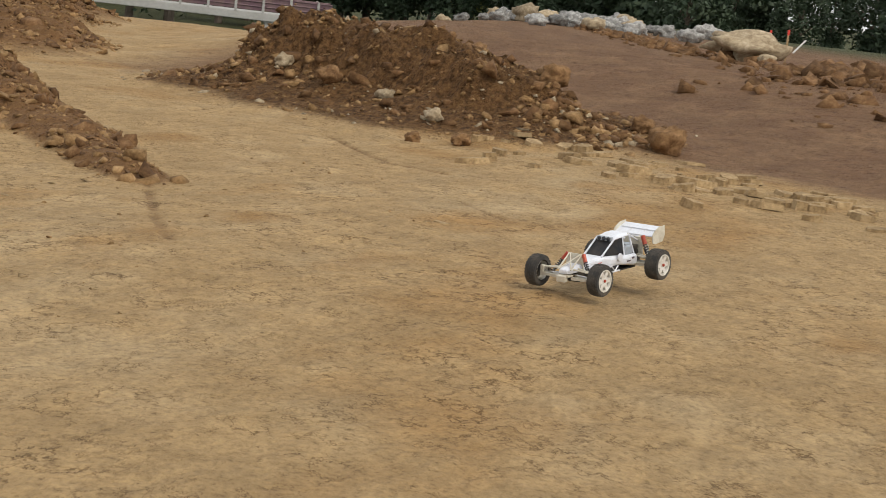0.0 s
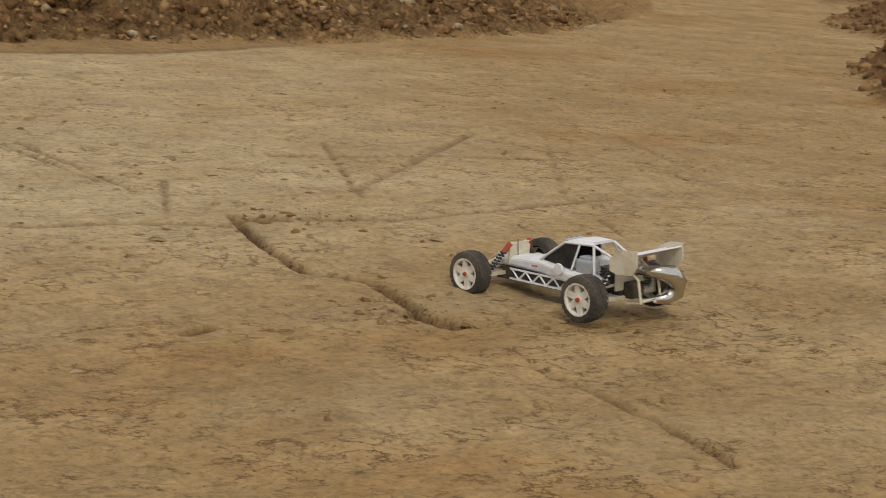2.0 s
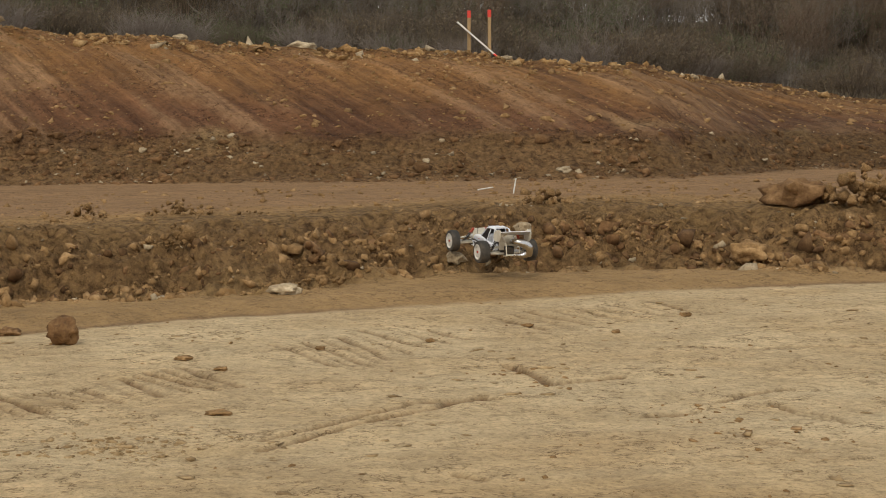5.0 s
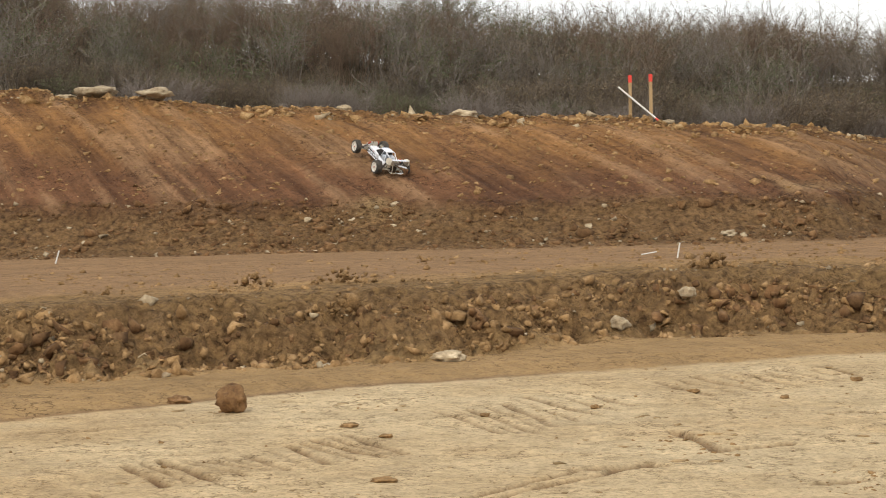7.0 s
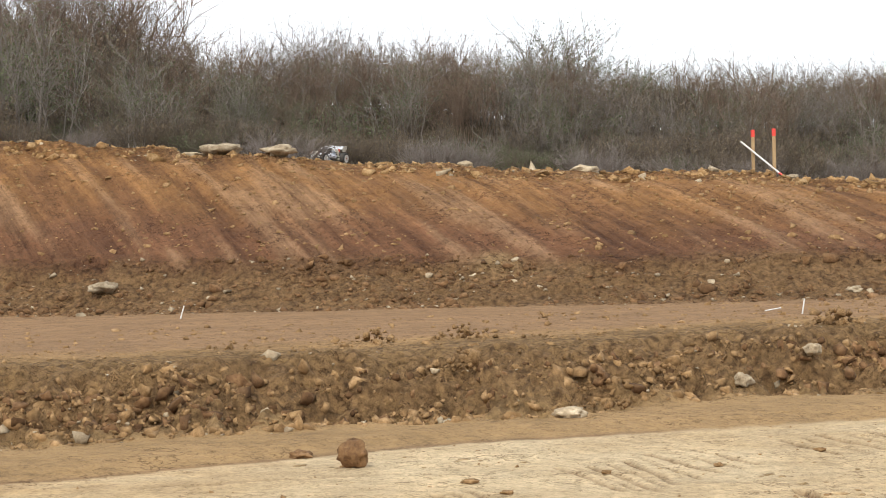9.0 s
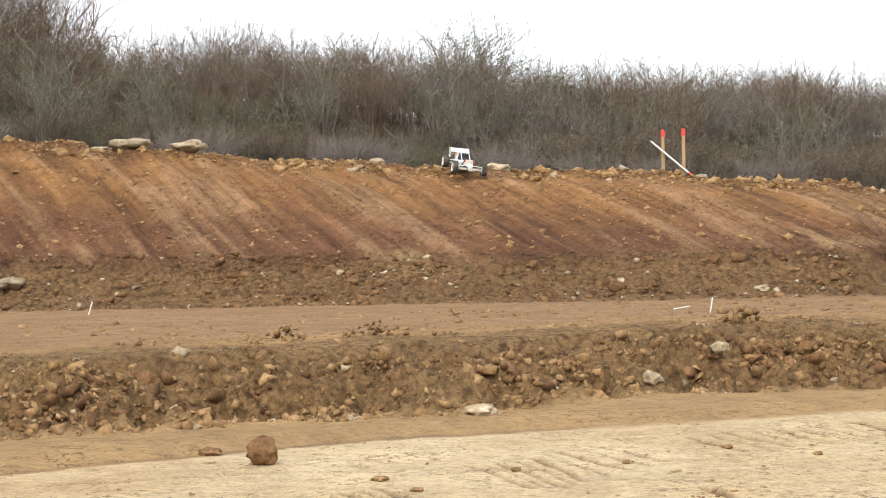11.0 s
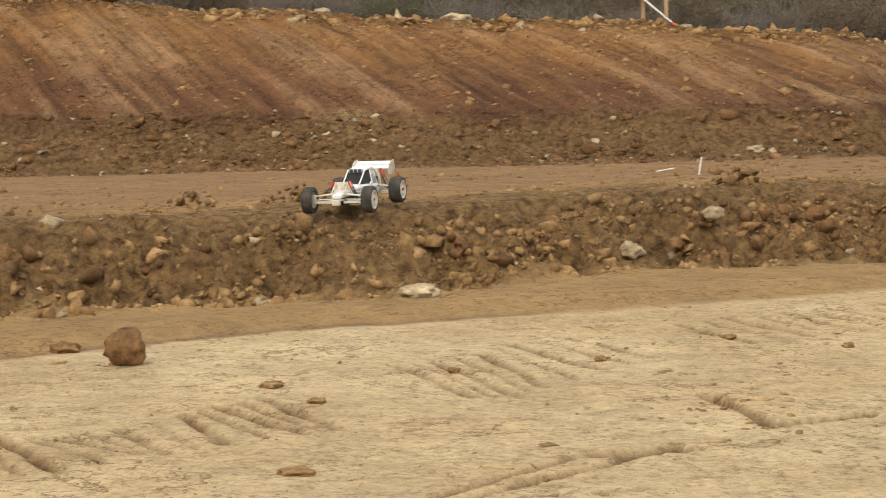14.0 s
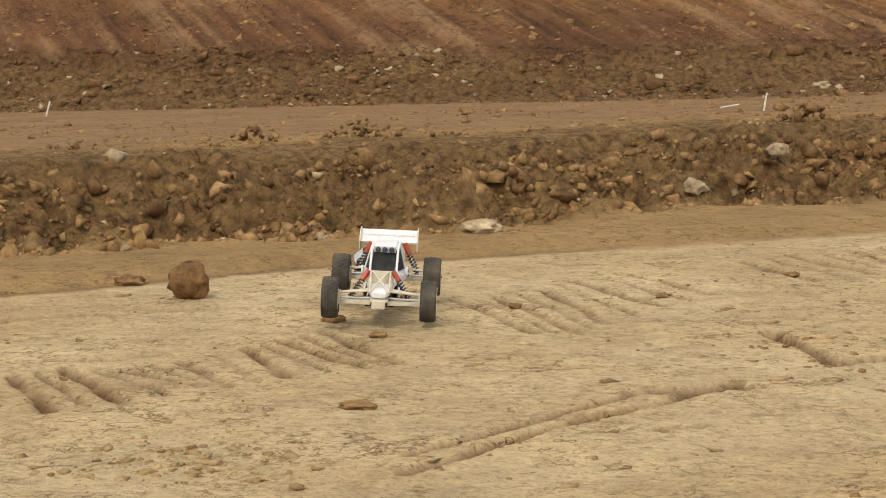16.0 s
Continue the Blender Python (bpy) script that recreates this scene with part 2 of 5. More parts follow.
M_CONCRETE = plain_material("pale concrete", (0.48, 0.47, 0.44), 0.85, dirt=0.5, dirt_colour=(0.30, 0.28, 0.25), scale=0.6)
M_RAIL = plain_material("purple brown rail", (0.16, 0.09, 0.11), 0.6, dirt=0.4, scale=1)
M_GRASS = plain_material("meadow", (0.10, 0.15, 0.05), 0.9, dirt=0.7, dirt_colour=(0.12, 0.12, 0.06), scale=0.2)


# ---- mesh helpers ----
def fast_mesh(name, verts, faces):
    """A mesh from arrays; all faces have the same number of corners."""
    verts, faces = np.asarray(verts, np.float32), np.asarray(faces, np.int32)
    me = bpy.data.meshes.new(name)
    k = faces.shape[1]
    me.vertices.add(len(verts))
    me.vertices.foreach_set("co", verts.ravel())
    me.loops.add(faces.size)
    me.loops.foreach_set("vertex_index", faces.ravel())
    me.polygons.add(len(faces))
    me.polygons.foreach_set("loop_start", np.arange(0, faces.size, k, dtype=np.int32))
    me.polygons.foreach_set("loop_total", np.full(len(faces), k, np.int32))
    me.update(calc_edges=True)
    return me


def soft_mesh(me):
    me.polygons.foreach_set("use_smooth", np.ones(len(me.polygons), bool))
    return me


def part(name, bm, material, parent, label="", smooth=False):
    """Links a bmesh as one mesh object under a thing or a part."""
    me = bpy.data.meshes.new(name)
    bmesh.ops.recalc_face_normals(bm, faces=bm.faces)
    bm.to_mesh(me)
    bm.free()
    me.materials.append(material)
    if smooth:
        soft_mesh(me)
    ob = new(name, me)
    if parent:
        ob.parent = parent
    return tagged(ob, label=label)


def box(bm, centre, size, turn=None, bevel=0.0):
    r = bmesh.ops.create_cube(bm, size=1.0)
    vs = r["verts"]
    m = Matrix.Translation(centre) @ (turn or Matrix()) @ Matrix.Diagonal((*size, 1))
    bmesh.ops.transform(bm, matrix=m, verts=vs)
    if bevel:
        es = list({e for v in vs for e in v.link_edges})
        bmesh.ops.bevel(bm, geom=es, offset=bevel, segments=2, affect="EDGES", profile=0.6)
    return bm


def tube(bm, pts, r, seg=7, caps=True):
    """A round bar along points; r may be one radius or one per point."""
    pts = [Vector(p) for p in pts]
    rs = r if isinstance(r, (list, tuple)) else [r] * len(pts)
    rings, ref = [], None
    for i, p in enumerate(pts):
        d = (pts[min(i + 1, len(pts) - 1)] - pts[max(i - 1, 0)]).normalized()
        ref = ref or (Vector((0, 0, 1)) if abs(d.z) < 0.9 else Vector((1, 0, 0)))
        a = d.cross(ref).normalized()
        b = d.cross(a)
        ref = -b if b.length else ref
        ref = a.cross(d) if a.cross(d).length else ref
        rings.append([bm.verts.new(p + rs[i] * (math.cos(t) * a + math.sin(t) * b)) for t in [2 * math.pi * k / seg for k in range(seg)]])
    for q, s in zip(rings, rings[1:]):
        for k in range(seg):
            bm.faces.new((q[k], q[(k + 1) % seg], s[(k + 1) % seg], s[k]))
    if caps:
        bm.faces.new(rings[0][::-1])
        bm.faces.new(rings[-1])
    return bm


def lathe(bm, profile, seg=40, axis="y"):
    """Turns (radius, along) pairs round the y axis."""
    rings = []
    for rad, al in profile:
        rings.append([bm.verts.new((rad * math.cos(t), al, rad * math.sin(t))) for t in [2 * math.pi * k / seg for k in range(seg)]])
    for q, s in zip(rings, rings[1:]):
        for k in range(seg):
            bm.faces.new((q[k], q[(k + 1) % seg], s[(k + 1) % seg], s[k]))
    return bm


def prism(bm, outline, y0, y1):
    """An outline in x and z, between two y."""
    a = [bm.verts.new((x, y0, z)) for x, z in outline]
    b = [bm.verts.new((x, y1, z)) for x, z in outline]
    bm.faces.new(a)
    bm.faces.new(b[::-1])
    for i in range(len(a)):
        j = (i + 1) % len(a)
        bm.faces.new((a[i], b[i], b[j], a[j]))
    return bm


def loft(bm, sections, close=True):
    """Skins rings of equal count."""
    rings = [[bm.verts.new(p) for p in s] for s in sections]
    n = len(rings[0])
    for q, s in zip(rings, rings[1:]):
        for k in range(n if close else n - 1):
            bm.faces.new((q[k], q[(k + 1) % n], s[(k + 1) % n], s[k]))
    if close:
        bm.faces.new(rings[0][::-1])
        bm.faces.new(rings[-1])
    return bm


# ---- land form ----
def vnoise(x, y, seed=0):
    """Smooth value noise in 0..1 on arrays."""
    xi, yi = np.floor(x).astype(np.int64), np.floor(y).astype(np.int64)
    fx, fy = x - xi, y - yi
    fx, fy = fx * fx * (3 - 2 * fx), fy * fy * (3 - 2 * fy)

    def h(a, b):
        n = (a * 374761393 + b * 668265263 + seed * 974711) & 0xFFFFFFFF
        n = ((n ^ (n >> 13)) * 1274126177) & 0xFFFFFFFF
        n = ((n ^ (n >> 16)) * 2246822519) & 0xFFFFFFFF
        return (n ^ (n >> 15)) / 4294967295.0
    return (h(xi, yi) * (1 - fx) + h(xi + 1, yi) * fx) * (1 - fy) + (h(xi, yi + 1) * (1 - fx) + h(xi + 1, yi + 1) * fx) * fy


def fbm(x, y, octaves=4, seed=0):
    """Fractal noise, about -1..1."""
    out, amp, total = 0, 1.0, 0
    for k in range(octaves):
        out = out + amp * (2 * vnoise(x * 2**k + 17.3 * k, y * 2**k - 9.1 * k, seed + k) - 1)
        total, amp = total + amp, amp * 0.5
    return out / total


def step01(a, b, v):
    u = np.clip((v - a) / (b - a), 0, 1)
    return u * u * (3 - 2 * u)


RUB_X = [-30, -12, -3.8, -1.6, -0.4, 0.9, 2.6, 3.9, 6.0, 8.9, 12.0, 15.0, 16.5, 22, 40]
RUB_Y = [4, 7.5, 11.0, 12.0, 12.4, 13.5, 13.9, 13.4, 13.7, 14.5, 16.1, 18.4, 20.0, 27, 50]
EDGE_X = [-30, -12, -3.3, -2.1, -0.8, 1.0, 2.3, 3.8, 5.4, 8.5, 12.0, 15.0, 16.5, 22, 40]
EDGE_Y = [2.5, 6.0, 9.6, 10.4, 11.2, 11.8, 12.4, 12.8, 12.8, 14.2, 15.9, 18.2, 19.8, 26.8, 49]
TOE_X = [-40, -8, 0, 4, 6, 8, 9.8, 12.8, 14.8, 20, 40]
TOE_Y = [19.8, 19.8, 20.2, 20.3, 22.4, 22.4, 22.0, 21.3, 20.8, 26, 50]


# middle, turn, half length, half width, height
HEAPS = [
    (13.2, 11.6, 0.85, 1.5, 0.8, 0.36), (11.6, 9.9, 0.88, 1.6, 0.7, 0.24), (10.2, 8.1, 0.9, 1.5, 0.55, 0.15), (9.0, 6.7, 0.9, 1.1, 0.35, 0.09),
    (20.0, 17.0, 0.75, 4.2, 2.0, 0.45), (27, 23, 0.7, 6, 3.0, 0.6),
]
# crest of the dug heap: x, y, height, reach of its foot
CREST = [(16.8, 10.45, 0.3, 0.9), (17.2, 10.2, 0.95, 1.7), (17.4, 9.85, 1.16, 2.3), (17.3, 8.9, 1.1, 2.6), (17.15, 8.18, 1.14, 2.8), (16.9, 7.52, 1.0, 2.9), (16.5, 6.67, 0.8, 2.4), (16.1, 5.8, 0.42, 1.2), (16.2, 5.4, 0.12, 0.5)]


def dug_heap(x, y):
    """Height of the long dug heap: a steep torn face over an apron of debris."""
    out = np.zeros_like(x)
    near = (x > 12.5) & (x < 21) & (y > 3.5) & (y < 14)
    if not near.any():
        return out
    px, py = x[near], y[near]
    wob = 0.22 * fbm(px * 1.1, py * 1.1, 4, 51)
    best = np.zeros_like(px)
    for (a, b, h0, w0), (c, d, h1, w1) in zip(CREST, CREST[1:]):
        t = np.clip(((px - a) * (c - a) + (py - b) * (d - b)) / ((c - a) ** 2 + (d - b) ** 2), 0, 1)
        q = np.hypot(px - a - t * (c - a), py - b - t * (d - b)) / (w0 + t * (w1 - w0)) + wob * 0.6
        form = np.interp(q, [0.0, 0.2, 0.34, 0.6, 1.0], [1.0, 0.93, 0.42, 0.2, 0.0])
        best = np.maximum(best, (h0 + t * (h1 - h0)) * form)
    rough = 1 + 0.22 * fbm(px * 2.2, py * 2.2, 4, 53) + 0.35 * (0.3 - np.abs(fbm(px * 4.5, py * 4.5, 4, 55)))
    out[near] = 0.84 * best * rough
    return out


def slope_top(x):
    """Height of the bank's crest along x."""
    return np.interp(x, [-40, -8, -3.3, -0.8, 1.5, 4.2, 6.6, 8.2, 10.3, 13, 16, 30], [3.4, 2.76, 2.36, 2.17, 2.1, 1.86, 1.59, 1.34, 1.2, 0.86, 0.5, 0.3])


# scores and cracks in the crust: points, width, depth
MARKS = [
    ([(0.92, 9.09), (1.07, 8.41), (1.45, 8.61)], 0.05, 0.05), ([(1.77, 7.87), (2.23, 8.23)], 0.025, 0.03), ([(2.04, 7.86), (2.12, 7.52), (2.28, 7.31)], 0.02, 0.03),
    ([(-0.32, 7.14), (0.34, 7.91), (0.77, 8.03)], 0.03, 0.03), ([(3.0, 8.73), (3.05, 7.25)], 0.025, 0.02), ([(1.41, 7.58), (1.63, 7.64)], 0.04, 0.03), ([(1.72, 7.1), (1.84, 6.96)], 0.03, 0.02),
    ([(3.26, 6.65), (3.09, 5.99), (3.07, 5.6), (3.24, 5.38), (3.18, 4.87)], 0.035, 0.05), ([(3.28, 6.58), (3.45, 6.55)], 0.07, 0.07), ([(3.1, 4.95), (3.2, 4.74)], 0.06, 0.06),
    ([(3.55, 6.52), (3.85, 6.46)], 0.05, 0.04), ([(4.11, 8.15), (5.1, 8.0), (6.09, 7.73)], 0.04, 0.02), ([(3.9, 6.41), (5.41, 6.65)], 0.03, 0.02),
    ([(2.89, 8.71), (2.98, 7.55)], 0.025, 0.02), ([(3.16, 4.25), (3.2, 3.83), (3.14, 3.24)], 0.025, 0.02),
]
MARKS_MORE = [
    ([(2.21, 6.64), (2.91, 6.53), (3.13, 6.43)], 0.035, 0.025), ([(5.84, 8.48), (6.47, 7.41), (6.24, 6.67)], 0.03, 0.018), ([(4.1, 7.07), (5.84, 8.66)], 0.03, 0.018),
    ([(13.22, 7.15), (11.82, 5.8), (11.44, 5.07)], 0.05, 0.03), ([(9.82, 4.24), (9.3, 3.67)], 0.03, 0.02), ([(10.77, 7.83), (8.78, 6.28), (7.06, 5.04), (6.36, 4.46)], 0.05, 0.015),
    ([(4.56, 8.09), (5.26, 7.96), (6.05, 7.77)], 0.03, 0.02), ([(4.74, 8.55), (4.08, 6.93)], 0.025, 0.014), ([(4.2, 7.13), (5.03, 7.95), (5.85, 8.68)], 0.03, 0.016), ([(3.92, 6.39), (4.6, 6.53), (5.37, 6.69)], 0.025, 0.016),
    ([(6.2, 8.33), (5.17, 6.75)], 0.025, 0.014), ([(4.93, 6.16), (4.8, 5.75)], 0.02, 0.012), ([(6.99, 8.71), (6.29, 6.73)], 0.03, 0.012), ([(2.89, 8.53), (3.0, 7.46)], 0.02, 0.014), ([(3.3, 7.49), (2.93, 6.61)], 0.025, 0.012),
    ([(2.04, 7.77), (2.18, 7.58), (2.28, 7.36)], 0.022, 0.035), ([(1.9, 8.05), (2.26, 8.22)], 0.03, 0.03), ([(0.4, 7.41), (0.55, 7.49)], 0.03, 0.03), ([(2.34, 8.22), (2.59, 7.89)], 0.016, 0.016), ([(1.48, 9.76), (2.45, 9.57), (3.53, 9.63)], 0.03, 0.018),
    ([(2.26, 4.91), (2.37, 4.95)], 0.035, 0.03), ([(0.46, 6.46), (0.56, 6.36)], 0.03, 0.025), ([(1.7, 7.17), (1.94, 6.73)], 0.02, 0.018), ([(-2.8, 9.32), (-1.28, 9.78)], 0.03, 0.012), ([(-2.2, 8.46), (-1.42, 8.64)], 0.03, 0.012),
    ([(-0.31, 6.94), (0.08, 7.46), (0.71, 8.09)], 0.035, 0.03), ([(12.6, 10.4), (13.8, 12.0)], 0.1, 0.05),
]
# tread marks of a machine: start and end of each lug
LUGS = [
    (-1.86, 7.54, -1.62, 7.18), (-1.88, 8.31, -1.55, 7.71), (-1.71, 8.4, -1.32, 7.8), (-1.48, 8.4, -1.14, 8.09), (-1.3, 8.53, -1.03, 8.1), (-1.12, 8.81, -0.85, 8.23), (-0.99, 8.93, -0.59, 8.4),
    (-0.85, 9.09, -0.49, 8.46), (-0.38, 9.88, 0.0, 9.03), (-0.2, 9.94, 0.19, 9.03), (0.01, 10.2, 0.29, 9.23), (0.14, 10.5, 0.55, 9.67), (0.44, 10.64, 0.8, 10.01),
    (1.0, 11.1, 1.3, 10.4), (1.3, 11.3, 1.6, 10.6), (1.6, 11.5, 1.9, 10.8), (1.9, 11.6, 2.2, 11.0), (2.2, 11.8, 2.5, 11.1),
]


def carve(x, y):
    """Depth of the scores below the crust."""
    out = np.zeros_like(x)
    wob = 0.016 * fbm(x * 4, y * 4, 3, 61)
    mid = [tuple((p + q) / 2 for p, q in zip(a, b)) for a, b in zip(LUGS, LUGS[1:]) if math.dist(a, b) < 0.75]
    lines = MARKS + MARKS_MORE + [([(a, b), (c, d)], 0.022, 0.02) for a, b, c, d in mid] + [([(a, b), (c, d)], 0.036, 0.03) for a, b, c, d in LUGS]
    for pts, w, depth in lines:
        px, py = [p[0] for p in pts], [p[1] for p in pts]
        near = (x > min(px) - 0.4) & (x < max(px) + 0.4) & (y > min(py) - 0.4) & (y < max(py) + 0.4)
        if not near.any():
            continue
        xs, ys, best = x[near] + wob[near], y[near] + wob[near] * 0.6, np.full(near.sum(), 9.0)
        for (a, b), (c, d) in zip(pts, pts[1:]):
            t = np.clip(((xs - a) * (c - a) + (ys - b) * (d - b)) / ((c - a) ** 2 + (d - b) ** 2), 0, 1)
            best = np.minimum(best, np.hypot(xs - a - t * (c - a), ys - b - t * (d - b)))
        broken = 0.45 + 0.55 * step01(-0.3, 0.15, fbm(xs * 5, ys * 5, 2, 63))
        out[near] = np.maximum(out[near], depth * broken * step01(w, w * 0.35, best))
    return out


def bank_u(x, y):
    """Metres behind the bank's toe, square to it."""
    toe = np.interp(x, TOE_X, TOE_Y)
    return (y - toe) * np.interp(x, [-40, 15, 20, 40], [1.0, 1.0, 0.7, 0.6])


def land(x, y, fine=True):
    """Height of the ground."""
    x, y = np.asarray(x, float), np.asarray(y, float)
    rub, edge = np.interp(x, RUB_X, RUB_Y), np.interp(x, EDGE_X, EDGE_Y)
    z = 0.02 * fbm(x * 0.35, y * 0.35, 3, 3) * step01(3, 9, np.hypot(x, y))
    z = z + 0.085 * step01(4.4, 6.4, x) * step01(7, 4, y)
    # step up to the upper track behind the rubble
    up = 0.42 * step01(-0.15, 1.2, y - rub) + 0.05 * step01(0.0, 0.5, y - edge)
    up = up * (1 - 0.75 * step01(9.5, 15, x))
    z = z + up
    # the bank
    u = bank_u(x, y)
    top = slope_top(x)
    apron = 0.36 * step01(-0.9, 0.25, u) * step01(17, 13, x)
    face = np.maximum(top - 0.36 - up, 0) * np.clip(u / 2.75, 0, 1) ** 0.92
    round_ = -0.10 * step01(1.9, 2.75, u) * step01(3.6, 2.75, u)
    back = -0.14 * step01(2.8, 3.8, u) * step01(6, 3, x) + 0.04 * np.clip(u - 4.5, 0, 30)
    z = z + (apron + face + round_ + back) * step01(-1.2, 0, u) * step01(34, 22, x)
    # smooth ramp to the side
    ramp = 0.8 * step01(0, 1, (x - 15.5 - 0.25 * (y - 4)) / 11) * step01(17.0, 11.5, y - 0.22 * (x - 20))
    z = z + ramp
    # overgrown bank behind the crest
    z = z + np.clip(3.0 - 0.07 * x - top + 0.35 * fbm(x * 0.35, y * 0.2, 3, 57), 0, 3) * step01(6.5, 13, u) * step01(26, 16, x)
    # far ground falls away past the pit
    r, az = np.hypot(x, y), np.degrees(np.arctan2(x, y))
    side = step01(24, 34, az) * step01(65, 61, az)
    z = z - 4.6 * step01(34, 95, r) * side * (1 - step01(-2, 2, u) * step01(60, 45, r)) - 3.5 * step01(62, 130, r) * step01(61, 65, az) * step01(120, 100, az)
    # heaps of dug earth beside the pad
    for hx, hy, ha, hl, hw, hh in HEAPS:
        c, q = math.cos(ha), math.sin(ha)
        p, w = (x - hx) * c + (y - hy) * q, -(x - hx) * q + (y - hy) * c
        d = np.sqrt((p / hl) ** 2 + (w / hw) ** 2) + 0.16 * fbm(x * 1.1, y * 1.1, 3, 51)
        z = z + hh * step01(1.0, 0.35, d) * (1 + 0.35 * fbm(x * 2.2, y * 2.2, 4, 53) + 0.3 * (0.3 - np.abs(fbm(x * 4.5, y * 4.5, 4, 55))))
    z = z + dug_heap(x, y)
    if fine:
        rough = 0.0
        band = step01(-0.4, 0.2, y - rub) * step01(1.5, 0.6, y - rub)
        rough = rough + band * (0.17 * fbm(x * 1.3, y * 2.0, 3, 11) + 0.34 * (0.24 - np.abs(fbm(x * 3.4, y * 4.4, 5, 13))) + 0.10 * (0.25 - np.abs(fbm(x * 9.5, y * 11, 3, 15))) - 0.02)
        rough = rough + step01(1.0, 1.5, y - rub) * step01(3.4, 2.4, y - rub) * step01(12, 9, x) * (0.03 * fbm(x * 1.5, y * 2.5, 3, 17) + 0.03 * (0.25 - np.abs(fbm(x * 6, y * 8, 3, 19))))
        rough = rough + step01(-1.1, -0.6, u) * step01(0.6, 0.1, u) * (0.05 * fbm(x * 1.6, y * 3.2, 3, 21) + 0.12 * (0.27 - np.abs(fbm(x * 4.5, y * 6, 5, 23))))
        # scraper grooves down the face of the bank
        g = (x * 0.9 + u * 0.75) * 2.2
        rough = rough + step01(0.2, 0.7, u) * step01(4, 2.6, u) * (0.075 * fbm(g * 1.5, u * 0.7, 4, 31) + 0.05 * (0.3 - np.abs(fbm(x * 4 + u * 2, u * 4, 4, 33))))
        rough = rough + 0.09 * step01(2.2, 2.7, u) * step01(8, 4, u) * (fbm(x * 1.7, y * 2, 4, 35) + 0.5 * (0.25 - np.abs(fbm(x * 6, y * 5, 3, 37))))
        near = step01(0.0, -0.5, y - edge)
        rough = rough + near * 0.012 * fbm(x * 2.2, y * 5.0, 4, 41) + 0.006 * fbm(x * 7, y * 7, 3, 43)
        z = z + rough - carve(x, y)
    return z

def mixc(a, b, f):
    return a + (b - a) * f[..., None]


